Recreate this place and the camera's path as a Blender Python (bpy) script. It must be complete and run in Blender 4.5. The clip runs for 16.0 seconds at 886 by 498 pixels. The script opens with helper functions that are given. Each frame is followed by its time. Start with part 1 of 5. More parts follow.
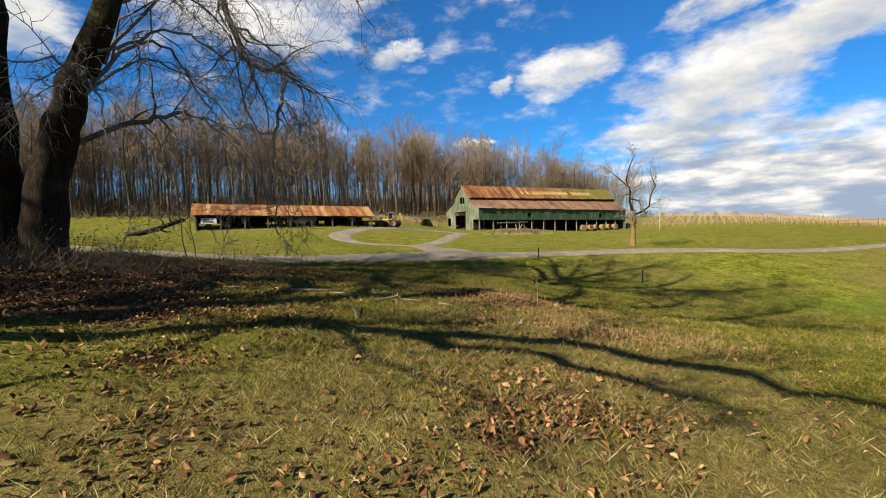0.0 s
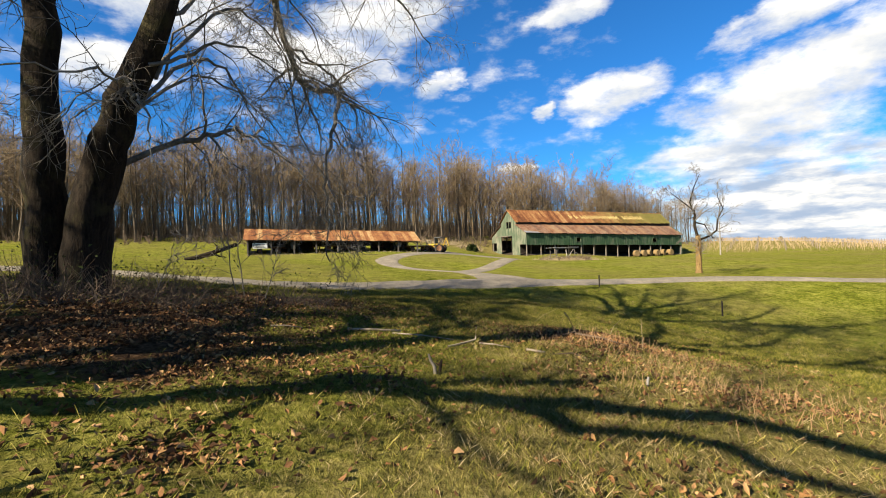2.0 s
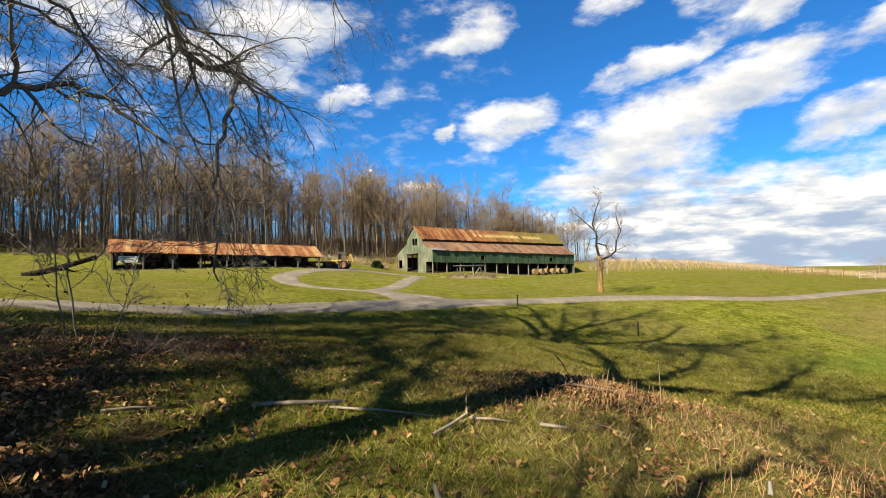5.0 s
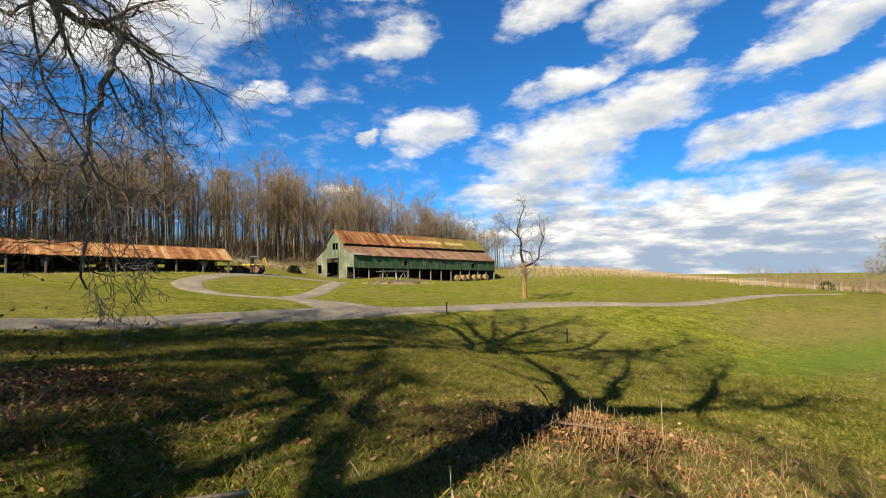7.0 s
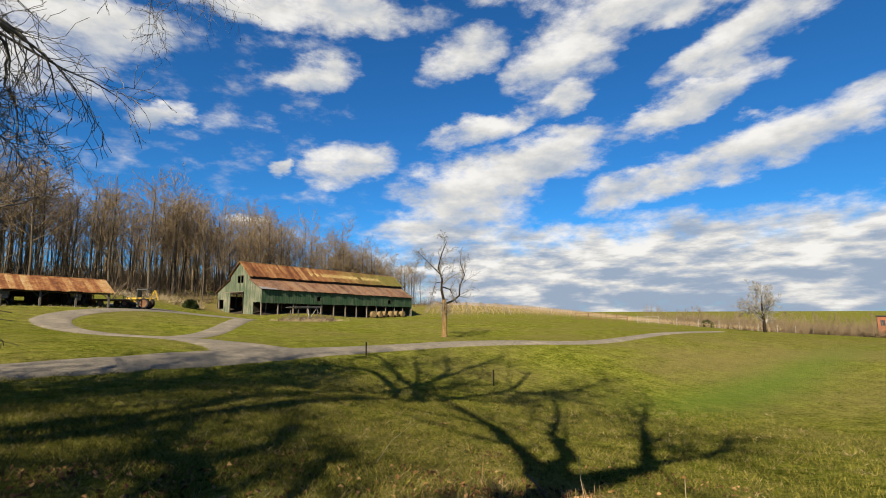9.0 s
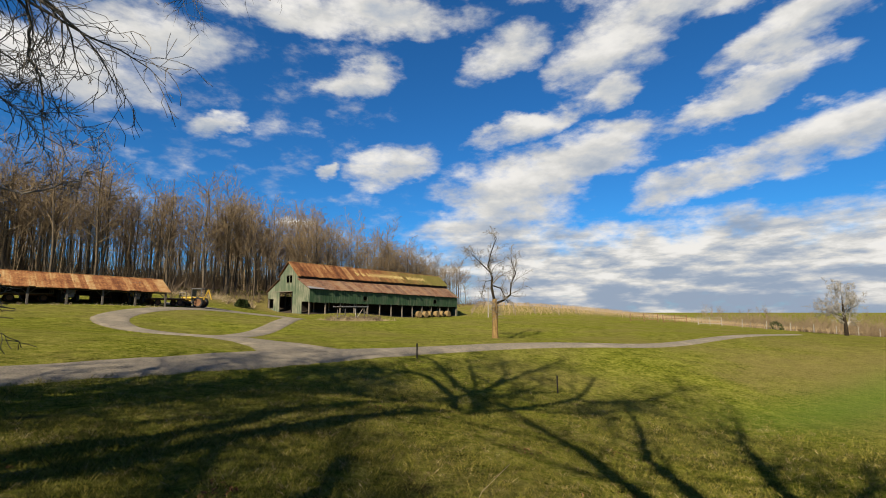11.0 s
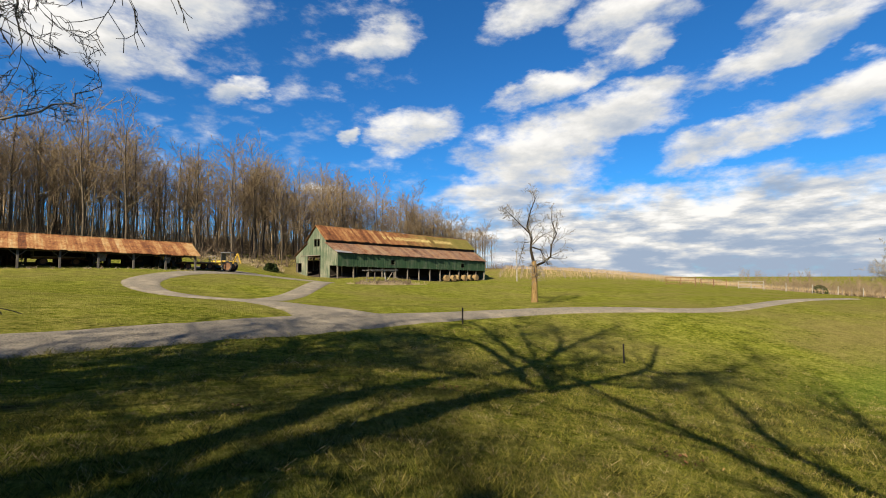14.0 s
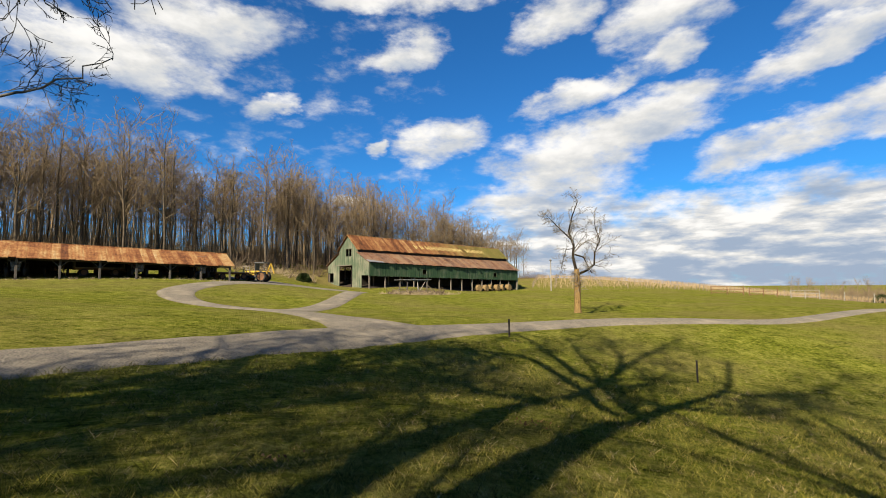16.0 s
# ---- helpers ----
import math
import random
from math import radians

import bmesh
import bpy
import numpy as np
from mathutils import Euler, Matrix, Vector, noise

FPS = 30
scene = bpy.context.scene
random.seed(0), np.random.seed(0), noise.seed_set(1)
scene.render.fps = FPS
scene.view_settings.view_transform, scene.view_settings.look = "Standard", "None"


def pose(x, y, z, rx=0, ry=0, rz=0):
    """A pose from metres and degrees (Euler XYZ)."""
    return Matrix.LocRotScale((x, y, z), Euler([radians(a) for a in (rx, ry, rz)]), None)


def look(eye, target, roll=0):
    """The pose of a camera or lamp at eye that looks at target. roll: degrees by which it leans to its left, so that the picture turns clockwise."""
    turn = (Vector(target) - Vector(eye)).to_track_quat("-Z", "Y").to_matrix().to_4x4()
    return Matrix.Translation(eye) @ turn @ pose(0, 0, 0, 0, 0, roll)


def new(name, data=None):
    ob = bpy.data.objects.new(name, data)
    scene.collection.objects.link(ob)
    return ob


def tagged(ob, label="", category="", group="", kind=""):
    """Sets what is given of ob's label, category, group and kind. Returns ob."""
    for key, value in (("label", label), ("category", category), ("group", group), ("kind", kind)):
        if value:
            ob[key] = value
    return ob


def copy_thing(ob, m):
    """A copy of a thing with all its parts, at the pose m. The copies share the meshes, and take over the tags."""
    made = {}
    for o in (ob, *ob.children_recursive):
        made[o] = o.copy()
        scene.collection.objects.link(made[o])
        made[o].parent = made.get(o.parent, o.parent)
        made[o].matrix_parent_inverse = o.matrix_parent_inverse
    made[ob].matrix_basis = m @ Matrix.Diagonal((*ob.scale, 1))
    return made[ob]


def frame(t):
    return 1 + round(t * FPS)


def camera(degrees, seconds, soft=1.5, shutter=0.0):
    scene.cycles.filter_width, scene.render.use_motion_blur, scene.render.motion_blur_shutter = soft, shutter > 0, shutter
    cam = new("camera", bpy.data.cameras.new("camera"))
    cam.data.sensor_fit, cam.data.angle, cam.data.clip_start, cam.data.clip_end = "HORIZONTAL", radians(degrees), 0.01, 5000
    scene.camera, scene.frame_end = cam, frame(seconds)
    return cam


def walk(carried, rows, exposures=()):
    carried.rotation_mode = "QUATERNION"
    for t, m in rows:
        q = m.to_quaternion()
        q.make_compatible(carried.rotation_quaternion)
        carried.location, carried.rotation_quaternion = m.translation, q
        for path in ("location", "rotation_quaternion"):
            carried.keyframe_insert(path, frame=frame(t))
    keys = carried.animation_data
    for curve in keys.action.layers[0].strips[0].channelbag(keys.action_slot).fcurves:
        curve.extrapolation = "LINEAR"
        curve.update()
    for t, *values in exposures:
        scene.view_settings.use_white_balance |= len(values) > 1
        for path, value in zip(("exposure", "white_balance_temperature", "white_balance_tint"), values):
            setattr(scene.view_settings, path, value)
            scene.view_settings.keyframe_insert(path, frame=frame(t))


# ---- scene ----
cam = camera(88.5, 16.0, soft=1.0)
PATH = [
    (0, (0.034, -0.195, 1.61), (0.034, 1.804, 1.532), -2.0),
    (0.5, (-0.194, 0.135, 1.659), (-0.476, 2.115, 1.634), -2.0),
    (1, (-0.308, 0.613, 1.672), (-0.542, 2.6, 1.67), -1.9),
    (1.5, (-0.547, 1.052, 1.719), (-0.74, 3.043, 1.722), -1.9),
    (2, (-0.769, 1.519, 1.712), (-0.951, 3.51, 1.749), -1.8),
    (2.5, (-1.059, 1.973, 1.761), (-1.211, 3.967, 1.823), -1.6),
    (3, (-1.387, 2.368, 1.819), (-1.483, 4.363, 1.905), -1.6),
    (3.5, (-1.562, 2.89, 1.815), (-1.584, 4.886, 1.94), -1.5),
    (4, (-1.807, 3.339, 1.843), (-1.731, 5.334, 1.966), -1.4),
    (4.5, (-1.869, 3.819, 1.828), (-1.715, 5.809, 1.945), -1.5),
    (4.7, (-1.841, 4.065, 1.839), (-1.647, 6.052, 1.945), -1.4),
    (6.8, (-2.023, 6.144, 1.871), (-1.468, 8.063, 1.971), -1.1),
    (7, (-2.015, 6.297, 1.882), (-1.423, 8.203, 1.999), -1.0),
    (7.5, (-2.021, 6.627, 1.923), (-1.241, 8.461, 2.096), -1.0),
    (8, (-2.074, 6.888, 1.983), (-1.109, 8.623, 2.226), -0.9),
    (8.2, (-2.094, 7.061, 1.974), (-1.148, 8.807, 2.216), -0.8),
    (10.3, (-1.656, 9.643, 2.065), (-0.743, 11.395, 2.378), -0.5),
    (10.5, (-1.643, 9.83, 2.03), (-0.777, 11.611, 2.31), -0.4),
    (11, (-1.63, 10.314, 1.967), (-0.871, 12.144, 2.238), -0.4),
    (11.5, (-1.779, 10.782, 1.957), (-1.008, 12.612, 2.193), -0.5),
    (12, (-1.823, 11.343, 1.915), (-1.14, 13.215, 2.095), -0.5),
    (12.5, (-1.858, 11.818, 1.907), (-1.18, 13.694, 2.054), -0.6),
    (13, (-1.938, 12.311, 1.925), (-1.265, 14.188, 2.075), -0.5),
    (13.5, (-1.881, 12.872, 1.864), (-1.211, 14.753, 1.977), -0.5),
    (14, (-1.931, 13.42, 1.823), (-1.259, 15.3, 1.941), -0.5),
    (14.5, (-1.937, 13.99, 1.775), (-1.258, 15.868, 1.888), -0.5),
    (15, (-1.949, 14.475, 1.804), (-1.176, 16.316, 1.918), -0.4),
    (15.5, (-2.035, 14.949, 1.826), (-1.349, 16.824, 1.941), -0.5),
    (16, (-2.079, 15.484, 1.756), (-1.527, 17.4, 1.919), -0.7),
]
walk(cam, [(t, look(eye, target, roll)) for t, eye, target, roll in PATH],
     [(0, 1.55), (1.5, 1.84), (3, 1.88), (4.5, 1.8), (7, 1.64), (7.5, 1.56), (10.5, 1.28), (11, 1.27), (13, 1.5), (16, 1.52)])

# ---- world, sun ----
SUN_AZ, SUN_EL = 225.0, 33.0          # compass bearing of the sun (from +y, clockwise) and its height
sun = new("sun", bpy.data.lights.new("sun", "SUN"))
sun.data.energy, sun.data.angle, sun.data.color = 5.0, radians(0.55), (1.0, 0.89, 0.69)
sdir = Vector((math.sin(radians(SUN_AZ)) * math.cos(radians(SUN_EL)), math.cos(radians(SUN_AZ)) * math.cos(radians(SUN_EL)), math.sin(radians(SUN_EL))))
sun.matrix_world = look(sdir * 100, (0, 0, 0))


class Nodes:
    """Short hand for building a node tree."""

    def __init__(self, tree):
        self.t = tree
        tree.nodes.clear()

    def add(self, kind, **kw):
        n = self.t.nodes.new(kind)
        for k, v in kw.items():
            if k == "operation":
                n.operation = v
            elif k == "blend":
                n.data_type, n.blend_type = "RGBA", v
            elif k == "sky":
                n.sky_type = v
        return n

    def link(self, a, b):
        self.t.links.new(a, b)

    def math(self, op, a, b=None, c=None, clamp=False):
        n = self.add("ShaderNodeMath", operation=op)
        n.use_clamp = clamp
        for i, v in enumerate((a, b, c)):
            if v is None:
                continue
            if isinstance(v, (int, float)):
                n.inputs[i].default_value = v
            else:
                self.link(v, n.inputs[i])
        return n.outputs[0]

    def noise(self, vec, scale, detail=4.0, rough=0.55, distort=0.0, out=0):
        n = self.add("ShaderNodeTexNoise")
        if vec is not None:
            self.link(vec, n.inputs["Vector"])
        n.inputs["Scale"].default_value, n.inputs["Detail"].default_value = scale, detail
        n.inputs["Roughness"].default_value, n.inputs["Distortion"].default_value = rough, distort
        return n.outputs[out]

    def ramp(self, fac, stops):
        n = self.add("ShaderNodeValToRGB")
        e = n.color_ramp.elements
        while len(e) < len(stops):
            e.new(0.5)
        for el, (p, c) in zip(e, stops):
            el.position, el.color = p, (*c, 1) if len(c) == 3 else c
        self.link(fac, n.inputs[0])
        return n.outputs[0]

    def mix(self, fac, a, b, blend="MIX"):
        n = self.add("ShaderNodeMix", blend=blend)
        for s, v in ((n.inputs[0], fac), (n.inputs[6], a), (n.inputs[7], b)):
            if isinstance(v, (int, float)):
                s.default_value = v
            elif isinstance(v, tuple):
                s.default_value = (*v, 1)
            else:
                self.link(v, s)
        return n.outputs[2]

    def scaled(self, vec, s):
        n = self.add("ShaderNodeMapping")
        self.link(vec, n.inputs[0])
        n.inputs["Scale"].default_value = s
        return n.outputs[0]

    def smooth(self, v, lo, hi):
        n = self.add("ShaderNodeMapRange")
        n.interpolation_type = "SMOOTHSTEP"
        self.link(v, n.inputs[0])
        n.inputs[1].default_value, n.inputs[2].default_value = lo, hi
        return n.outputs[0]


# Clouds: bearing, height, half width, half height, lean (all degrees)
CLOUDS = [
    (-12, 28, 10, 3.6, 6), (9, 34.6, 18, 2.6, 0), (-4, 21.3, 3.2, 1.4, 12), (12, 27.9, 5, 2.2, 14),
    (16, 18.0, 5.5, 2.9, 4), (8, 16.8, 1.8, 1.1, 10), (31, 30.5, 7, 3.0, 16), (44, 29.5, 7.5, 4.6, 20),
    (34, 22.6, 8, 1.9, 12), (45, 25, 4.5, 1.8, 14), (40, 18.3, 11, 3.2, 10), (57, 22, 8, 2.2, 14),
    (53, 14.3, 8, 2.3, 14), (66, 17, 11, 2.6, 10), (31, 14.6, 9, 4.6, 0), (28, 9.6, 10, 4.0, 0),
    (58, 32.5, 18, 2.6, 0), (-41, 19.6, 5, 2.6, 0), (-21, 23.4, 11, 3.2, 0), (4, 11.2, 2.2, 0.8, 0),
    (64, 27.5, 9, 2.6, 16), (50, 37, 16, 3.0, 0), (-36, 27.5, 10, 4.4, 0),
]
world = bpy.data.worlds.new("sky")
scene.world = world
world.use_nodes = True
w = Nodes(world.node_tree)
out = w.add("ShaderNodeOutputWorld")
bg = w.add("ShaderNodeBackground")
w.link(bg.outputs[0], out.inputs[0])
sky = w.add("ShaderNodeTexSky", sky="NISHITA")
sky.sun_disc, sky.sun_elevation, sky.sun_rotation = False, radians(SUN_EL), radians(SUN_AZ)
sky.air_density, sky.dust_density, sky.ozone_density, sky.altitude = 1.0, 0.3, 3.0, 300
tc = w.add("ShaderNodeTexCoord").outputs["Generated"]
sep = w.add("ShaderNodeSeparateXYZ")
w.link(tc, sep.inputs[0])
DEG = 180 / math.pi
az = w.math("MULTIPLY", w.math("ARCTAN2", sep.outputs[0], sep.outputs[1]), DEG)
el = w.math("MULTIPLY", w.math("ARCSINE", sep.outputs[2]), DEG)
flat = w.scaled(tc, (1, 1, 2.2))
warp = w.add("ShaderNodeSeparateColor")
w.link(w.noise(flat, 7.0, 5, 0.6, 0.0, 1), warp.inputs[0])
waz = w.math("ADD", az, w.math("MULTIPLY", w.math("SUBTRACT", warp.outputs[0], 0.5), 9.0))
wel = w.math("ADD", el, w.math("MULTIPLY", w.math("SUBTRACT", warp.outputs[1], 0.5), 5.5))
dense = None
low = None
for a, e, hw, hh, lean in CLOUDS:
    c, s = math.cos(radians(lean)), math.sin(radians(lean))
    dx, dy = w.math("SUBTRACT", waz, a), w.math("SUBTRACT", wel, e)
    u = w.math("MULTIPLY_ADD", dx, c / hw, w.math("MULTIPLY", dy, s / hw))
    v = w.math("MULTIPLY_ADD", dx, -s / hh, w.math("MULTIPLY", dy, c / hh))
    d = w.math("SUBTRACT", 1.0, w.math("MULTIPLY_ADD", u, u, w.math("MULTIPLY", v, v)))
    under = w.math("MULTIPLY", w.math("MAXIMUM", d, 0.0), v)
    dense = d if dense is None else w.math("SMOOTH_MAX", dense, d, 0.3)
    low = under if low is None else w.math("ADD", low, under)
# the long bank low over the open country
bank = w.math("SUBTRACT", 1.0, w.math("POWER", w.math("ABSOLUTE", w.math("DIVIDE", w.math("SUBTRACT", wel, 3.5), 7.6)), 2.0))
bank = w.math("MULTIPLY", bank, w.smooth(az, 16.0, 30.0))
dense = w.math("MAXIMUM", w.math("MAXIMUM", dense, -2.7), w.math("SUBTRACT", w.math("MULTIPLY", bank, 1.5), 0.25))
puff = w.noise(flat, 13.0, 7, 0.6)
streak = w.noise(w.scaled(tc, (1, 1, 4.2)), 10.0, 7, 0.55)
dense = w.math("ADD", dense, w.math("MULTIPLY", w.math("SUBTRACT", puff, 0.5), 2.7))
cover = w.smooth(dense, -0.35, 0.95)
belly = w.math("ADD", w.math("MULTIPLY", low, 0.45), w.math("MULTIPLY", w.math("SUBTRACT", w.noise(flat, 9.0, 5, 0.55), 0.5), 1.5))
belly = w.math("ADD", belly, w.math("MULTIPLY", w.math("SUBTRACT", streak, 0.5), w.math("MULTIPLY", w.smooth(w.math("MULTIPLY", el, -1.0), -13.0, -6.0), 3.4)))
belly = w.math("SUBTRACT", belly, w.math("MULTIPLY", w.smooth(w.math("MULTIPLY", el, -1.0), -6.0, -1.0), 0.45))
lit = w.ramp(w.smooth(belly, -0.65, 0.35), [(0.0, (0.128, 0.158, 0.205)), (0.35, (0.195, 0.212, 0.238)), (0.7, (0.275, 0.273, 0.266)), (1.0, (0.362, 0.353, 0.337))])
blue = w.mix(1.0, w.mix(1.0, sky.outputs[0], (0.034, 0.034, 0.034), "MULTIPLY"), (0.25, 0.88, 1.42), "MULTIPLY")
w.link(w.mix(cover, blue, lit), bg.inputs[0])
bg.inputs[1].default_value = 1.0


# ---- materials ----
def material(name, rough=0.8, metal=0.0, gloss=0.2):
    m = bpy.data.materials.new(name)
    m.use_nodes = True
    n = Nodes(m.node_tree)
    o = n.add("ShaderNodeOutputMaterial")
    b = n.add("ShaderNodeBsdfPrincipled")
    n.link(b.outputs[0], o.inputs[0])
    b.inputs["Roughness"].default_value, b.inputs["Metallic"].default_value = rough, metal
    b.inputs["Specular IOR Level"].default_value = gloss
    return m, n, b


def bump(n, b, height, strength=0.5, dist=0.02):
    k = n.add("ShaderNodeBump")
    k.inputs["Strength"].default_value, k.inputs["Distance"].default_value = strength, dist
    n.link(height, k.inputs["Height"])
    n.link(k.outputs[0], b.inputs["Normal"])


def place(n):
    return n.add("ShaderNodeTexCoord").outputs["Object"]


def spot(n):
    return n.add("ShaderNodeNewGeometry").outputs["Position"]


def island(n):
    return n.add("ShaderNodeNewGeometry").outputs["Random Per Island"]


def chance(n):
    return n.add("ShaderNodeObjectInfo").outputs["Random"]


def plain(name, dark, light, scale=6.0, rough=0.8, metal=0.0, relief=0.3, stretch=(1, 1, 1), dist=0.02, vary=0.0):
    m, n, b = material(name, rough, metal)
    p = n.scaled(place(n), stretch)
    f = n.math("ADD", n.math("MULTIPLY", n.noise(p, scale, 6, 0.62), 0.65), n.math("MULTIPLY", n.noise(p, scale * 0.17, 3), 0.35))
    col = n.ramp(f, [(0.32, dark), (0.68, light)])
    if vary:
        col = n.mix(n.math("MULTIPLY", chance(n), vary), col, tuple(c * 0.45 for c in dark))
    n.link(col, b.inputs["Base Color"])
    if relief:
        bump(n, b, n.noise(p, scale * 2.3, 5), relief, dist)
    return m


def ground_material():
    m, n, b = material("meadow", 1.0, 0.0, 0.0)
    p = spot(n)
    wide = n.noise(p, 0.09, 5, 0.65)
    mid = n.noise(p, 0.8, 6, 0.7)
    tuft = n.noise(n.scaled(p, (1, 1.6, 1)), 3.4, 5, 0.7)
    fine = n.noise(p, 14.0, 6, 0.7)
    strand = n.noise(n.scaled(p, (1, 0.35, 1)), 45.0, 4, 0.7)
    blend = n.math("ADD", n.math("MULTIPLY", fine, 0.34), n.math("ADD", n.math("MULTIPLY", mid, 0.30), n.math("MULTIPLY", tuft, 0.36)))
    green = n.ramp(blend, [(0.39, (0.014, 0.018, 0.003)), (0.5, (0.102, 0.112, 0.013)), (0.61, (0.262, 0.240, 0.046))])
    straw = n.ramp(n.math("MULTIPLY_ADD", strand, 0.5, n.math("MULTIPLY", fine, 0.5)), [(0.3, (0.042, 0.030, 0.011)), (0.52, (0.160, 0.125, 0.046)), (0.7, (0.270, 0.215, 0.095))])
    litter = n.ramp(fine, [(0.3, (0.018, 0.010, 0.006)), (0.5, (0.055, 0.033, 0.018)), (0.7, (0.130, 0.083, 0.048))])
    at = n.add("ShaderNodeAttribute")
    at.attribute_name = "cover"
    sp = n.add("ShaderNodeSeparateColor")
    n.link(at.outputs["Color"], sp.inputs[0])
    dry = n.smooth(n.math("ADD", n.math("ADD", n.math("MULTIPLY", wide, 0.7), n.math("MULTIPLY", tuft, 0.55)), n.math("MULTIPLY", sp.outputs[1], 0.6)), 0.50, 0.86)
    col = n.mix(n.math("MULTIPLY", dry, 0.8), green, straw)
    lush = n.ramp(fine, [(0.3, (0.043, 0.080, 0.010)), (0.7, (0.100, 0.155, 0.022))])
    col = n.mix(sp.outputs[2], col, lush)
    brown = n.smooth(n.math("ADD", sp.outputs[0], n.math("MULTIPLY", n.math("SUBTRACT", mid, 0.5), 1.6)), 0.35, 0.7)
    col = n.mix(brown, col, litter)
    n.link(col, b.inputs["Base Color"])
    bump(n, b, n.math("ADD", fine, n.math("MULTIPLY", strand, 0.5)), 0.9, 0.09)
    return m


def gravel_material():
    m, n, b = material("worn_gravel", 0.92)
    p = spot(n)
    v = n.add("ShaderNodeTexVoronoi")
    n.link(p, v.inputs["Vector"])
    v.inputs["Scale"].default_value = 18.0
    f = n.math("MULTIPLY_ADD", v.outputs["Distance"], 0.5, n.math("MULTIPLY", n.noise(p, 2.2, 7, 0.75), 0.8))
    col = n.ramp(f, [(0.28, (0.038, 0.031, 0.023)), (0.5, (0.090, 0.075, 0.056)), (0.75, (0.175, 0.148, 0.110))])
    col = n.mix(n.smooth(n.noise(p, 0.35, 5, 0.7), 0.48, 0.72), col, (0.23, 0.19, 0.135))
    tracks = n.add("ShaderNodeAttribute")
    tracks.attribute_name = "lane"
    grown = n.math("MULTIPLY", n.smooth(n.math("ADD", tracks.outputs["Fac"], n.math("MULTIPLY", n.math("SUBTRACT", n.noise(p, 1.6, 6, 0.75), 0.5), 1.8)), 0.55, 0.95), 0.75)
    col = n.mix(grown, col, n.ramp(n.noise(p, 9.0, 5, 0.7), [(0.35, (0.045, 0.042, 0.012)), (0.65, (0.15, 0.125, 0.05))]))
    n.link(col, b.inputs["Base Color"])
    bump(n, b, v.outputs["Distance"], 0.5, 0.02)
    return m


def rust_material(name, moss=False, pale=0.0, grey=0.0):
    m, n, b = material(name, 0.8, 0.0, 0.15)
    p = place(n)
    sheet = n.noise(n.scaled(p, (1.0, 0.12, 0.12)), 1.3, 3, 0.5)
    blot = n.noise(p, 0.55, 6, 0.7)
    fine = n.noise(n.scaled(p, (1, 0.5, 0.5)), 5.0, 6, 0.75)
    f = n.math("ADD", n.math("MULTIPLY", sheet, 0.25), n.math("ADD", n.math("MULTIPLY", blot, 0.35), n.math("MULTIPLY", fine, 0.4)))
    f = n.math("ADD", f, n.math("ADD", pale, n.math("MULTIPLY", n.math("SUBTRACT", chance(n), 0.5), 0.11)))
    col = n.ramp(f, [(0.38, (0.045, 0.018, 0.009)), (0.47, (0.125, 0.046, 0.017)), (0.54, (0.205, 0.092, 0.034)), (0.61, (0.27, 0.165, 0.068)), (0.72, (0.33, 0.27, 0.17))])
    if grey:
        col = n.mix(n.math("MULTIPLY", n.smooth(n.math("ADD", n.math("MULTIPLY", fine, 0.5), n.math("MULTIPLY", blot, 0.5)), 0.36, 0.6), grey), col, n.ramp(fine, [(0.3, (0.075, 0.058, 0.045)), (0.7, (0.22, 0.175, 0.135))]))
    if moss:
        sx = n.add("ShaderNodeSeparateXYZ")
        n.link(p, sx.inputs[0])
        g = n.math("ADD", n.math("DIVIDE", sx.outputs[0], 54.0), n.math("MULTIPLY", n.math("SUBTRACT", n.noise(p, 0.5, 5, 0.7), 0.5), 0.9))
        col = n.mix(n.math("MULTIPLY", n.smooth(g, 0.35, 0.9), 0.85), col, n.ramp(fine, [(0.3, (0.055, 0.055, 0.012)), (0.7, (0.16, 0.145, 0.03))]))
    n.link(col, b.inputs["Base Color"])
    bump(n, b, fine, 0.3, 0.02)
    return m


def board_material(name, dark, light, bare, worn):
    """Vertical painted boards: 0.25 m wide, weathered through in streaks."""
    m, n, b = material(name, 0.85)
    p = place(n)
    streak = n.noise(n.scaled(p, (4.0, 4.0, 0.25)), 1.0, 5, 0.65)
    blot = n.noise(p, 0.3, 4, 0.6)
    tone = n.ramp(streak, [(0.3, dark), (0.7, light)])
    wear = n.smooth(n.math("ADD", n.math("MULTIPLY", streak, 0.6), n.math("MULTIPLY", blot, 0.6)), 0.62 - worn, 0.95 - worn)
    n.link(n.mix(wear, tone, bare), b.inputs["Base Color"])
    bump(n, b, streak, 0.5, 0.03)
    return m


def bark_material(name, dark, light, scale=9.0, moss=0.0, relief=1.0):
    m, n, b = material(name, 0.95, 0.0, 0.1)
    p = n.scaled(place(n), (1, 1, 0.22))
    ridge = n.noise(p, scale * 1.5, 4, 0.6, 0.6)
    plate = n.noise(n.scaled(place(n), (1, 1, 0.7)), scale * 3.2, 6, 0.75, 0.3)
    f = n.math("MULTIPLY_ADD", ridge, 0.6, n.math("MULTIPLY", plate, 0.4))
    col = n.ramp(f, [(0.36, dark), (0.66, light)])
    if moss:
        col = n.mix(n.math("MULTIPLY", n.smooth(n.noise(place(n), 1.4, 5, 0.7), 0.5, 0.7), moss), col, (0.06, 0.055, 0.018))
    col = n.mix(n.math("MULTIPLY", chance(n), 0.35), col, dark)
    n.link(col, b.inputs["Base Color"])
    bump(n, b, f, relief, 0.06)
    return m


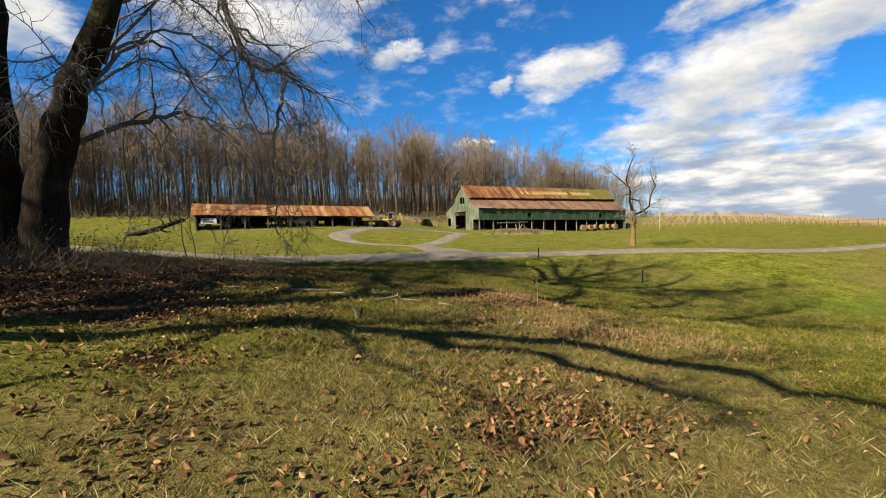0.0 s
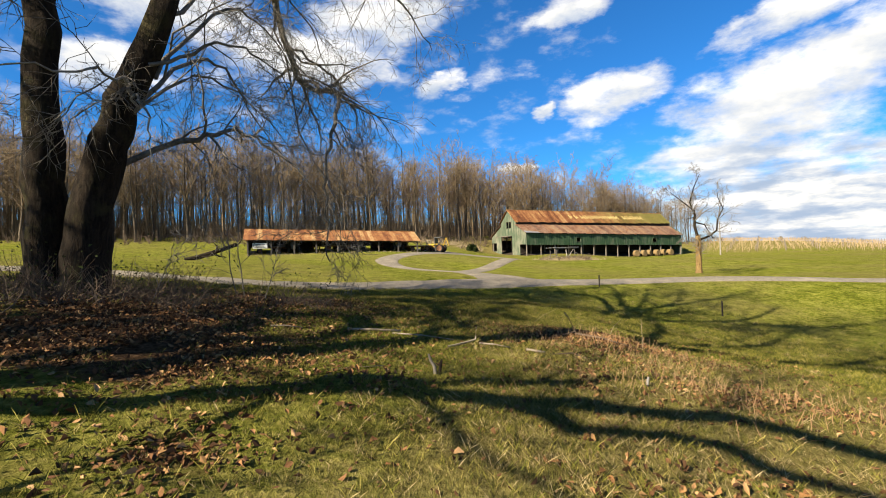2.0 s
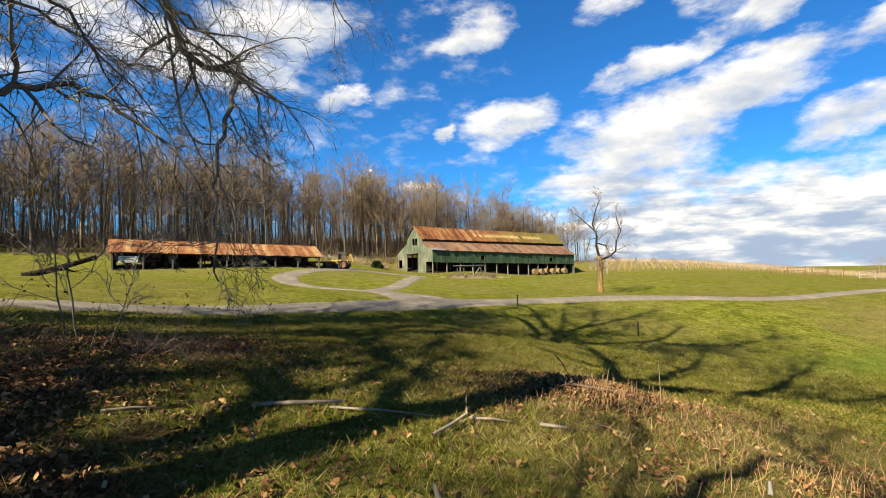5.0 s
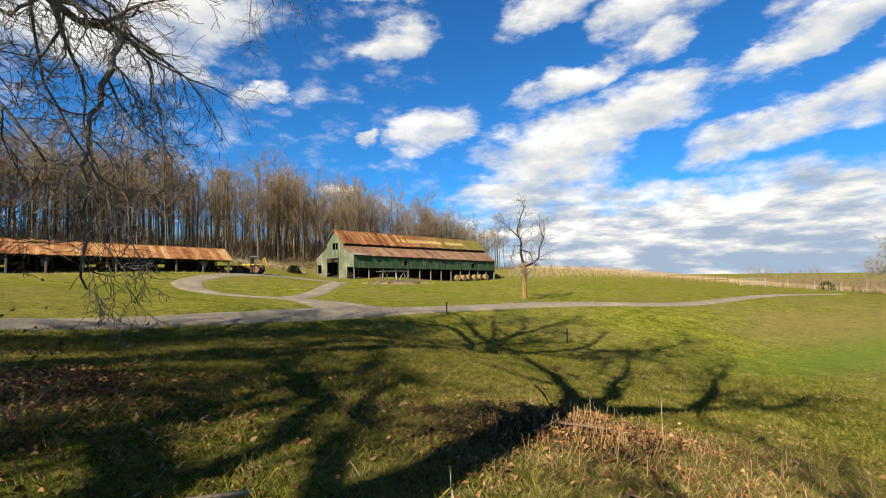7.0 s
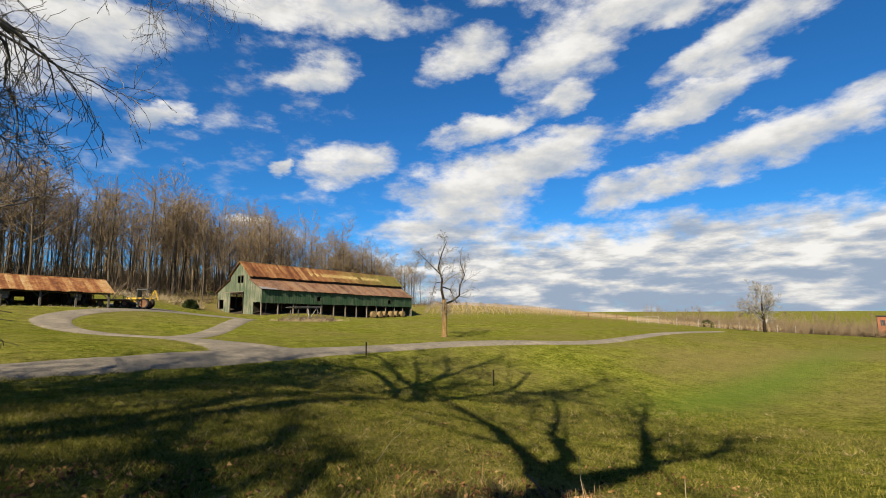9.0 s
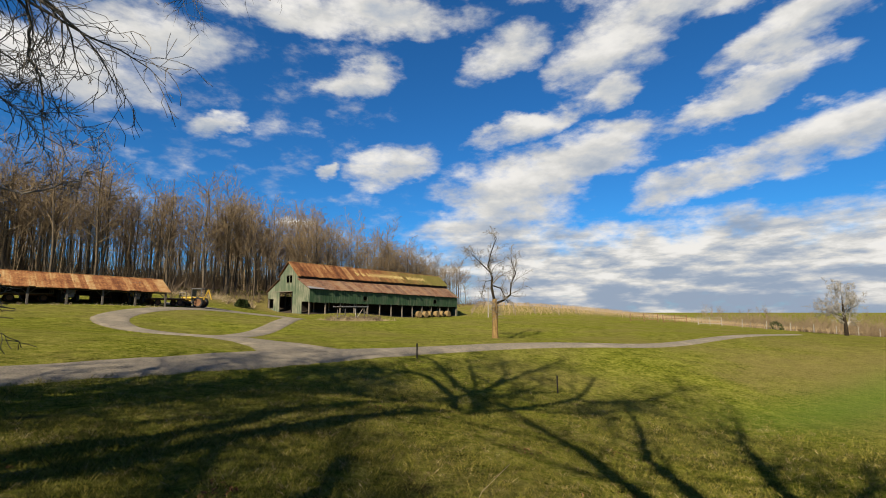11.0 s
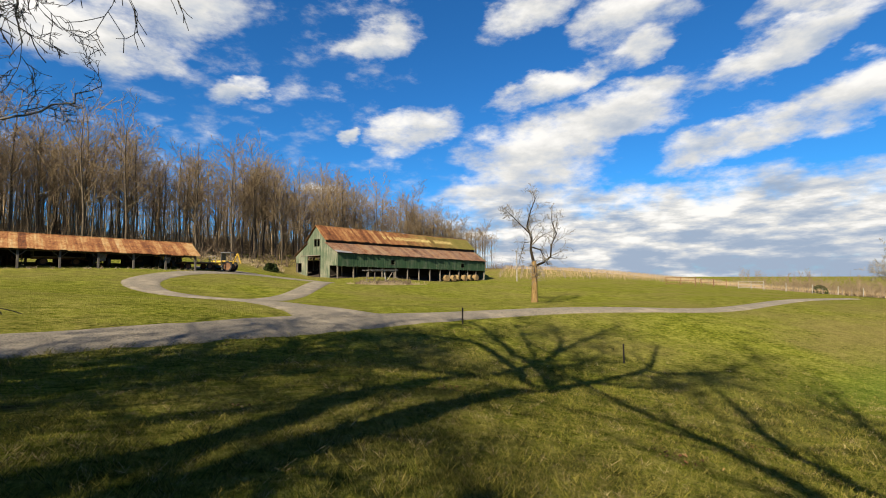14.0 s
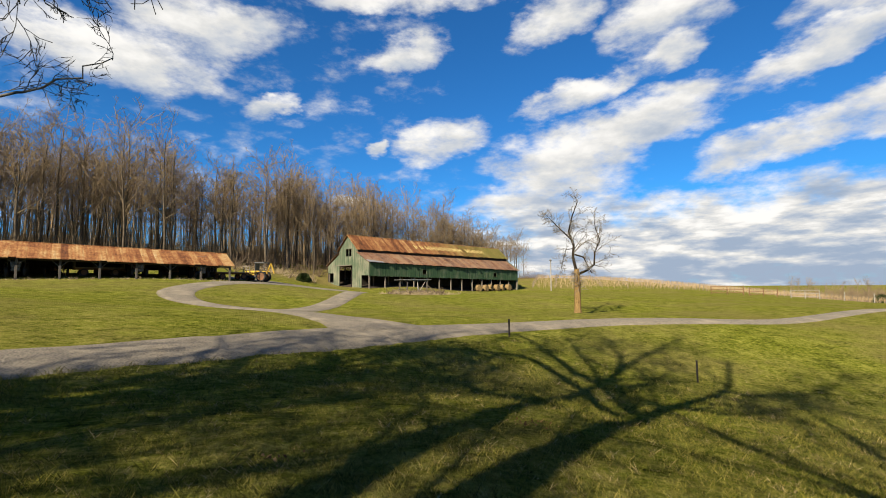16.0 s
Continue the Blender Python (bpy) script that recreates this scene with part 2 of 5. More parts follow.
def blade_material(name, stops, rough=0.7):
    m, n, b = material(name, rough, 0.0, 0.08)
    col = n.ramp(island(n), stops)
    n.link(n.mix(n.math("MULTIPLY", n.noise(spot(n), 0.8, 3), 0.5), col, stops[0][1], "MIX"), b.inputs["Base Color"])
    return m


MEADOW = ground_material()
GRAVEL = gravel_material()
RUST = rust_material("rusted_roof_sheet", False, 0.025)
RUST_DULL = rust_material("dull_rusted_roof_sheet", False, 0.0, 0.6)
RUST_MOSS = rust_material("rusted_mossy_roof_sheet", True)
GREEN_BOARDS = board_material("green_painted_boards", (0.016, 0.036, 0.018), (0.048, 0.095, 0.042), (0.13, 0.13, 0.09), 0.06)
GREY_BOARDS = board_material("weathered_green_boards", (0.030, 0.044, 0.027), (0.078, 0.100, 0.058), (0.165, 0.150, 0.110), 0.12)
OLD_TIMBER = plain("grey_timber", (0.062, 0.050, 0.037), (0.174, 0.149, 0.118), 5, 0.9, stretch=(3, 3, 0.4))
DARK_TIMBER = plain("dark_timber", (0.012, 0.010, 0.008), (0.043, 0.034, 0.026), 4, 0.9)
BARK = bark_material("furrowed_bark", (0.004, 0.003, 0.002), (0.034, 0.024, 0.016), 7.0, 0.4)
TWIG = plain("grey_twig_bark", (0.045, 0.038, 0.032), (0.20, 0.175, 0.145), 7, 0.9, relief=0.2)
PALE_LIMB = plain("pale_limb_bark", (0.099, 0.087, 0.071), (0.285, 0.260, 0.223), 5, 0.9)
WOOD_TRUNK = bark_material("woodland_bark", (0.030, 0.023, 0.016), (0.165, 0.130, 0.092), 3.0, 0.1)
WOOD_TWIG = plain("woodland_twigs", (0.085, 0.061, 0.036), (0.25, 0.180, 0.104), 0.6, 0.95, relief=0, vary=0.35)
ORCHARD_BARK = bark_material("ochre_bark", (0.062, 0.037, 0.014), (0.248, 0.161, 0.062), 6.0)


# ---- ground ----
LEVEL = -1.05
SWELLS = [  # centre x, centre y, radius, rise
    (-9, 11, 8, 0.26), (8, 20, 8, -0.76), (15, 31, 12, -1.05), (0, 14, 7, 0.00),
    (-1, 4, 8, 0.13), (-8, 26, 10, -0.91), (2, 22, 6, 0.53), (2, 30, 6, -0.53),
    (-2, 35, 9, 0.08), (9, 42, 9, -0.15), (24, 44, 14, 1.40), (48, 48, 20, 0.33),
    (75, 54, 25, 0.17), (30, 26, 20, -2.94), (24, 60, 16, -1.54), (-14, 66, 20, 0.56),
    (-4, 58, 16, -1.46), (-36, 66, 26, -1.74), (6, 96, 18, -2.10), (-14, 86, 18, -0.17),
    (-30, 108, 40, 0.97), (55, 134, 25, -1.95), (20, 145, 26, 2.18), (31, 121, 18, -1.97),
    (2.5, 114.5, 8, -1.7), (90, 112, 40, 0.51), (125, 190, 70, 5.28), (130, 60, 60, -0.01), (20, -15, 35, -0.91),
]
HOLLOWS = [
    (-30, 195, 60, 4.5),
    (-35, 0, 40, 2.24), (-120, 120, 110, 9.51), (0, 280, 150, 9.02), (350, 60, 220, -11.51),
]


def rise(x, y):
    """Height of the land at x, y (numbers or arrays)."""
    z = LEVEL + 0 * x
    for cx, cy, r, h in SWELLS + HOLLOWS:
        z = z + h * np.exp(-((x - cx) ** 2 + (y - cy) ** 2) / r ** 2)
    z = z - 16 * (1 - np.exp(-(np.hypot(x, y) / 430) ** 4))
    near = np.exp(-((x + 1) ** 2 + (y - 12) ** 2) / 24 ** 2)
    z = z + near * 0.05 * np.sin(1.3 * x + 0.7 * y) * np.sin(0.9 * y - 0.5 * x + 1) + near * 0.025 * np.sin(3.1 * x - 1.7 * y) * np.sin(2.7 * y + x)
    z = z + 0.18 * np.exp(-((x - 1.3) ** 2 + (y - 11.8) ** 2) / 1.7 ** 2)
    return z


def up(x, y):
    return float(rise(float(x), float(y)))


def span(parts):
    return np.concatenate([np.arange(a, b, s) for a, b, s in parts])


def mesh_of(name, verts, faces, mat, smooth=False):
    me = bpy.data.meshes.new(name)
    me.from_pydata(verts, [], faces)
    me.materials.append(mat)
    if smooth:
        me.polygons.foreach_set("use_smooth", [True] * len(me.polygons))
    me.update()
    return me


def grid_sheet(name, xs, ys, zf, mat):
    gx, gy = np.meshgrid(xs, ys)
    vs = np.stack([gx.ravel(), gy.ravel(), zf(gx, gy).ravel()], 1)
    nx, ny = len(xs), len(ys)
    i = (np.arange(ny - 1)[:, None] * nx + np.arange(nx - 1)[None]).ravel()
    return mesh_of(name, vs.tolist(), np.stack([i, i + 1, i + nx + 1, i + nx], 1).tolist(), mat, True), vs


def blot(x, y, cx, cy, rx, ry):
    return np.exp(-(((x - cx) / rx) ** 2 + ((y - cy) / ry) ** 2))


def litter_at(x, y):
    """How much leaf litter covers the ground, under the great tree and on the mound."""
    return np.clip(blot(x, y, -6.8, 9.0, 2.9, 2.6) * 1.0 + blot(x, y, -5.0, 6.9, 2.6, 1.3) * 0.6 + blot(x, y, -5.6, 13.6, 2.6, 1.7) * 0.75 + blot(x, y, 1.3, 11.6, 1.6, 1.2) * 0.85 + blot(x, y, 0.9, 4.0, 1.1, 1.2) * 0.65 + blot(x, y, -2.1, 3.2, 1.0, 0.5) * 0.5 + blot(x, y, 0.3, 2.4, 1.5, 0.5) * 0.35 + blot(x, y, -3.0, 4.6, 0.8, 0.4) * 0.6 + blot(x, y, 2.2, 8.2, 1.8, 0.8) * 0.45 + blot(x, y, 0.3, 16.3, 1.0, 0.5) * 0.6 + blot(x, y, -5.8, 21.5, 1.2, 0.7) * 0.5 + blot(x, y, 14.5, 88.5, 4, 2.5) * 0.6, 0, 1)


def straw_at(x, y):
    return np.clip(blot(x, y, 1.4, 4.4, 2.6, 2.8) * 1.1 + blot(x, y, 2.6, 2.6, 1.6, 1.2) * 0.8 + blot(x, y, -1.6, 2.8, 1.6, 0.8) * 0.7 + blot(x, y, 3.3, 8.8, 2.2, 1.6) + blot(x, y, 1.6, 11.6, 2.2, 1.8) * 0.9 + blot(x, y, -2, 1.5, 3, 2) * 0.5 + blot(x, y, 0, 118, 22, 8) * 1.4 + blot(x, y, 60, 33, 25, 12) * 0.2 + blot(x, y, 140, 178, 58, 34) * 1.3, 0, 1.5)


def lush_at(x, y):
    line = 26 + 0.12 * (x - 20)
    return np.clip(np.exp(-((y - line) / 2.6) ** 2) / (1 + np.exp(np.clip(-(x - 20) / 2.0, -50, 50))) * np.exp(-((x - 34) / 26) ** 2), 0, 1) * 0.65


XS = span([(-2600, -600, 200), (-600, -160, 40), (-160, -40, 6), (-40, -14, 1.2), (-14, 18, 0.22), (18, 60, 1.2), (60, 200, 5), (200, 640, 40), (640, 2601, 200)])
YS = span([(-2600, -600, 200), (-600, -100, 40), (-100, -20, 6), (-20, -3, 1), (-3, 30, 0.22), (30, 60, 0.8), (60, 150, 2.5), (150, 300, 6), (300, 700, 40), (700, 2801, 200)])
sheet, gv = grid_sheet("ground", XS, YS, rise, MEADOW)
ground = tagged(new("ground", sheet), "rolling meadow of short green and straw-coloured grass", "ground", kind="structure")
att = sheet.color_attributes.new("cover", "FLOAT_COLOR", "POINT")
cov = np.stack([litter_at(gv[:, 0], gv[:, 1]), straw_at(gv[:, 0], gv[:, 1]), lush_at(gv[:, 0], gv[:, 1]), np.ones(len(gv))], 1)
att.data.foreach_set("color", cov.astype(np.float32).ravel())


def ribbon(name, path, widths, mat, lift, label, closed=False):
    """A strip of road laid over the land along a smooth line."""
    p = [Vector((*q, 0)) for q in path]
    n = len(p)
    pts, wid = [], []
    for i in range(n if closed else n - 1):
        a, b, c, d = (p[(i + k) % n] if closed else p[min(max(i + k, 0), n - 1)] for k in (-1, 0, 1, 2))
        w0, w1 = widths[i], widths[(i + 1) % n]
        steps = max(4, int((c - b).length / 0.8))
        for k in range(steps):
            t = k / steps
            pts.append(0.5 * (2 * b + (c - a) * t + (2 * a - 5 * b + 4 * c - d) * t * t + (3 * b - a - 3 * c + d) * t ** 3))
            wid.append(w0 + (w1 - w0) * t)
    if not closed:
        pts.append(p[-1]), wid.append(widths[-1])
    verts, faces, across = [], [], 9
    m = len(pts)
    for i, q in enumerate(pts):
        nx, pv = pts[(i + 1) % m] if closed or i < m - 1 else q, pts[i - 1] if closed or i else q
        side = (nx - pv).normalized().cross(Vector((0, 0, 1)))
        for k in range(across):
            f = k / (across - 1) * 2 - 1
            ragged = 1 + 0.07 * noise.noise(Vector((q.x * 0.9, q.y * 0.9, 3 + f)))
            s = q + side * f * wid[i] / 2 * ragged
            edge = -0.08 if abs(f) == 1 else 0.0
            verts.append((s.x, s.y, up(s.x, s.y) + lift + edge + 0.02 * (1 - f * f)))
    for i in range(m if closed else m - 1):
        for k in range(across - 1):
            j = (i + 1) % m
            faces.append((i * across + k, i * across + k + 1, j * across + k + 1, j * across + k))
    me = mesh_of(name, verts, faces, mat, True)
    lane = me.attributes.new("lane", "FLOAT", "POINT")
    lane.data.foreach_set("value", [(0.85, 0.3, 0.0, 0.2, 0.5, 0.2, 0.0, 0.3, 0.85)[i % across] for i in range(len(verts))])
    return tagged(new(name, me), label, "road", kind="structure")


ROAD = [(-30, 7.4), (-20, 17.4), (-13.6, 23.4), (-8.9, 27.9), (-4.2, 32.0), (1.2, 36.3), (9, 41.4), (16, 43.2), (25, 43.6), (34, 44.6), (45, 47.2), (58, 51), (70, 55), (84, 60)]
ribbon("road", ROAD, [3.3, 3.3, 3.3, 3.3, 3.4, 3.5, 3.0, 2.6, 2.4, 2.3, 2.2, 2.2, 2.1, 2.0], GRAVEL, 0.06, "grey worn gravel farm road winding through the meadow")
SPUR = [(1.8, 37.3), (-1.2, 41.5), (-3.0, 45.5), (-4.6, 50)]
ribbon("drive", SPUR, [7.0, 3.6, 2.9, 3.2], GRAVEL, 0.075, "grey gravel drive leading from the road to the barns")
LOOP = [(-4.6, 50), (-11, 56), (-14.6, 65), (-13.4, 75), (-8.5, 85), (-3, 92), (3.0, 95), (5.6, 90), (3.6, 78), (0.8, 66), (-2.0, 56)]
ribbon("loop_drive", LOOP, [2.9, 2.6, 3.2, 3.4, 3.6, 4.2, 3.2, 2.7, 2.5, 2.4, 2.6], GRAVEL, 0.09, "grey gravel turning loop in front of the barns", closed=True)
APRON = [(-3, 92), (-9, 91), (-14, 90)]
ribbon("yard", APRON, [5, 5, 4], GRAVEL, 0.105, "grey gravel yard beside the open shed")


# ---- builders ----
def part(name, bm, mat, parent, label=""):
    me = bpy.data.meshes.new(name)
    bm.to_mesh(me)
    bm.free()
    me.materials.append(mat)
    ob = new(name, me)
    ob.parent = parent
    return tagged(ob, label)


def thing(name, at, rz, label, category, group="", kind=""):
    ob = new(name)
    ob.matrix_world = pose(*at, 0, 0, rz)
    return tagged(ob, label, category, group, kind)


def block(lo, hi, bevel=0.02, bm=None, m=None):
    """A bevelled block between two corners."""
    own = bm is None
    bm = bm or bmesh.new()
    c = [(a + b) / 2 for a, b in zip(lo, hi)]
    s = [max(abs(b - a), 0.002) for a, b in zip(lo, hi)]
    mm = Matrix.Translation(c) @ Matrix.Diagonal((*s, 1))
    g = bmesh.ops.create_cube(bm, size=1, matrix=(m @ mm) if m else mm)
    if bevel and own:
        bmesh.ops.bevel(bm, geom=list(bm.edges), offset=min(bevel, min(s) * 0.3), segments=1, affect="EDGES")
    return bm


def beam(a, b, r, bm=None, sides=6, r2=None):
    """A round or square pole from a to b."""
    bm = bm or bmesh.new()
    a, b = Vector(a), Vector(b)
    q = (b - a).to_track_quat("Z", "Y").to_matrix().to_4x4()
    bmesh.ops.create_cone(bm, cap_ends=True, segments=sides, radius1=r, radius2=r if r2 is None else r2, depth=(b - a).length, matrix=Matrix.Translation((a + b) / 2) @ q)
    return bm


def prism(points, thick, axis):
    """A polygon of 2D points pulled out along an axis: axis 'x' takes (y, z), 'y' takes (x, z)."""
    bm = bmesh.new()
    f = [bm.verts.new((0, *p) if axis == "x" else (p[0], 0, p[1])) for p in points]
    face = bm.faces.new(f)
    g = bmesh.ops.extrude_face_region(bm, geom=[face])
    d = Vector((thick, 0, 0)) if axis == "x" else Vector((0, thick, 0))
    bmesh.ops.translate(bm, verts=[v for v in g["geom"] if isinstance(v, bmesh.types.BMVert)], vec=d)
    bmesh.ops.recalc_face_normals(bm, faces=bm.faces)
    return bm


def roof(name, mat, parent, label, x0, x1, ya, za0, za1, yb, zb0, zb1, thick=0.06, pitch=0.76, seed=1):
    """A sloping roof of lapped sheets: from the upper edge (ya, za) to the lower (yb, zb), heights at x0 and at x1."""
    rng = random.Random(seed)
    holder = tagged(new(name), label)
    holder.parent = parent
    n = int((x1 - x0) / pitch)
    for i in range(n):
        f0, f1 = i / n, (i + 1) / n
        a, b = x0 + (x1 - x0) * f0, x0 + (x1 - x0) * f1
        lift = (i % 2) * 0.01 + rng.uniform(0, 0.015)
        k = 1 + rng.uniform(-0.04, 0.02)
        bm = bmesh.new()
        lap = 0.03
        ridges = []
        for j in range(5):
            f = f0 + (f1 - f0) * j / 4
            x = a - lap + (b - a + 2 * lap) * j / 4
            zt, zb = za0 + (za1 - za0) * f, zb0 + (zb1 - zb0) * f
            up_ = lift + (0.014 if j % 2 else 0.0)
            top, bot = (x, ya, zt + up_), (x, ya + (yb - ya) * k, zt + (zb - zt) * k + up_)
            ridges.append([bm.verts.new(v) for v in (top, bot, (bot[0], bot[1], bot[2] - thick), (top[0], top[1], top[2] - thick))])
        for q, r in zip(ridges, ridges[1:]):
            for j in range(4):
                bm.faces.new((q[j], r[j], r[(j + 1) % 4], q[(j + 1) % 4]))
        bm.faces.new(ridges[0]), bm.faces.new(ridges[-1][::-1])
        bmesh.ops.recalc_face_normals(bm, faces=bm.faces)
        part("sheet", bm, mat, holder)


def tubes(lines, sides_of=None):
    """Verts and faces of tapering tubes along polylines of (point, radius)."""
    verts, faces = [], []
    for line in lines:
        r0 = line[0][1]
        k = 10 if r0 > 0.25 else 7 if r0 > 0.09 else 5 if r0 > 0.03 else 3
        if sides_of:
            k = sides_of(r0)
        base = len(verts)
        n = len(line)
        ref = Vector((0.31, 0.77, 0.55))
        for i, (p, r) in enumerate(line):
            d = (line[min(i + 1, n - 1)][0] - line[max(i - 1, 0)][0])
            d = d.normalized() if d.length > 1e-6 else Vector((0, 0, 1))
            s = d.cross(ref)
            s = s.normalized() if s.length > 1e-4 else d.orthogonal().normalized()
            t = d.cross(s)
            for j in range(k):
                a = 2 * math.pi * j / k
                rr = r
                if r0 > 0.15:
                    rr = r * (1 + 0.10 * math.sin(3 * a + p.z * 0.7) + 0.06 * math.sin(5 * a - p.z * 1.9))
                verts.append(tuple(p + (s * math.cos(a) + t * math.sin(a)) * rr))
        for i in range(n - 1):
            for j in range(k):
                a, b = base + i * k + j, base + i * k + (j + 1) % k
                faces.append((a, b, b + k, a + k))
        faces.append(tuple(base + (n - 1) * k + j for j in range(k)))
    return verts, faces


def twig_line(rng, p, d, length, r, steps, bend, droop, tip=0.12):
    """One wandering line of points with falling radius."""
    line = [(p.copy(), r)]
    d = d.normalized()
    for i in range(steps):
        d = (d + Vector((rng.gauss(0, bend), rng.gauss(0, bend), rng.gauss(0, bend) + droop))).normalized()
        p = p + d * (length / steps)
        line.append((p.copy(), r * (1 - (1 - tip) * (i + 1) / steps)))
    return line


def branch_out(rng, line, count, level, spec, bag):
    """Side branches off a line, and theirs in turn; bag[level] collects the lines."""
    if level >= len(spec):
        return
    ratio, spread, steps, bend, droop, kids, start = spec[level]
    total = sum((line[i + 1][0] - line[i][0]).length for i in range(len(line) - 1))
    for k in range(count):
        f = start + (1 - start) * (k + rng.random()) / count
        i = min(int(f * (len(line) - 1)), len(line) - 2)
        t = f * (len(line) - 1) - i
        p = line[i][0].lerp(line[i + 1][0], t)
        r = (line[i][1] * (1 - t) + line[i + 1][1] * t)
        d = (line[i + 1][0] - line[i][0]).normalized()
        o = d.orthogonal().normalized()
        o.rotate(Matrix.Rotation(rng.uniform(0, 2 * math.pi), 3, d))
        v = d * math.cos(spread) + o * math.sin(spread)
        ln = twig_line(rng, p, v, total * ratio * rng.uniform(0.6, 1.25) * (1.15 - 0.55 * f), max(r * rng.uniform(0.4, 0.62), 0.008), steps, bend, droop)
        bag[level].append(ln)
        branch_out(rng, ln, max(1, int(kids * rng.uniform(0.7, 1.3))), level + 1, spec, bag)


def tree_object(name, trunk_lines, bag, mats, at, label, category="tree", group="", names=("trunk", "limbs", "twig_spray")):
    root = thing(name, at, 0, label, category, group)
    for nm, lines, mt in zip(names, (trunk_lines, bag[0], [l for b in bag[1:] for l in b]), mats):
        if lines:
            ob = new(nm, mesh_of(nm, *tubes(lines), mt, True))
            ob.parent = root
    return root


# ---- the great forked tree, and the one behind the walk that shades the ground ----
def great_tree(name, at, stems, seed, label, limbs=11, depth=3, fine=0.0):
    """stems: for each, its foot, lean per metre of height, height and radius."""
    rng = random.Random(seed)
    trunks, bag = [], [[], [], [], []]
    for foot, lean, height, radius, curl in stems:
        line = []
        for i in range(15):
            h = height * i / 14
            flare = 1 + 0.3 * math.exp(-h / 0.6)
            bow = curl * (h * h if h < 9 else 81 + 18 * (h - 9) * 0.6)
            p = Vector((foot[0] + lean[0] * h + bow + 0.08 * math.sin(h * 0.7 + seed), foot[1] + lean[1] * h + 0.15 * math.sin(h * 0.5), h - 0.3))
            line.append((p, radius * flare * (1 - 0.62 * h / height)))
        trunks.append(line)
        spec = [(0.85, 0.9, 10, 0.15, 0.03, 10, 0.15), (0.42, 0.75, 6, 0.22, -0.005, 7, 0.2), (0.5, 0.7, 4, 0.26, -0.03, 5, 0.15), (0.55, 0.7, 3, 0.28, -0.04, 0, 0.1)]
        spec = spec[:depth]
        upper = line[5:]
        branch_out(rng, upper, limbs, 0, spec, bag)
    bag[0] = [[(p, r * 1.35) for p, r in l] for l in bag[0]]
    bag = bag[:1] + [[[(p, max(r, fine)) for p, r in l] for l in b] for b in bag[1:]]
    return tree_object(name, trunks, bag, (BARK, BARK, TWIG), at, label)


ACROSS = Vector((math.cos(radians(SUN_AZ)), -math.sin(radians(SUN_AZ)), 0)) * -1   # level, square to the sunlight


def fan_point(side, height, toward):
    """A point of a crown: so far across the sunlight, so high, and moved towards the sun."""
    return ACROSS * side + Vector((0, 0, height)) + sdir * toward


def curve_line(pts, radius, tip, rng, wander=0.05):
    """A smooth tapering line through a few points."""
    line, n = [], len(pts)
    for i in range(n - 1):
        a, b, c, d = (pts[min(max(i + k, 0), n - 1)] for k in (-1, 0, 1, 2))
        for k in range(4):
            t = k / 4
            line.append(0.5 * (2 * b + (c - a) * t + (2 * a - 5 * b + 4 * c - d) * t * t + (3 * b - a - 3 * c + d) * t ** 3))
    line.append(pts[-1])
    m = len(line) - 1
    return [(p + Vector((rng.gauss(0, wander), rng.gauss(0, wander), rng.gauss(0, wander))) * (0 if i in (0, m) else 1), radius * (1 - (1 - tip) * i / m)) for i, p in enumerate(line)]


def spreading_tree(name, at, stems, limbs, seed, label, reach=0.36, stem_limbs=7):
    """stems: (points, radius, tip share); limbs: (points as side, height, toward the sun; radius)."""
    rng = random.Random(seed)
    bag = [[], [], [], []]
    spec = [None, (reach, 0.75, 6, 0.2, 0.02, 8, 0.2), (0.5, 0.75, 4, 0.24, -0.01, 6, 0.15), (0.55, 0.7, 3, 0.26, -0.02, 0, 0.1)]
    trunks = []
    for pts, r, tip in stems:
        line = curve_line(pts, r, tip, rng, 0.03)
        line[0] = (line[0][0], r * 1.3)
        line[1] = (line[1][0], line[1][1] * 1.12)
        trunks.append(line)
        if stem_limbs:
            branch_out(rng, line[len(line) * 3 // 5:], stem_limbs, 1, [None, (0.5, 0.8, 7, 0.18, 0.04, 8, 0.1)] + spec[2:], bag)
    for pts, r, *few in limbs:
        line = curve_line([fan_point(*p) for p in pts], r * 1.15, 0.3, rng, 0.09)
        bag[0].append(line)
        branch_out(rng, [(p, q * 0.72) for p, q in line], few[0] if few else 15, 1, spec, bag)
    root = thing(name, at, 0, label, "tree")
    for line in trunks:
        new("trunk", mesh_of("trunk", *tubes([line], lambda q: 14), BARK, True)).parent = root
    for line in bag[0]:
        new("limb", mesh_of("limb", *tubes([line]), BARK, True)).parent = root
    new("twig_spray", mesh_of("twig_spray", *tubes([[(p, max(r, 0.011)) for p, r in l] for b in bag[1:] for l in b]), TWIG, True)).parent = root
    return root


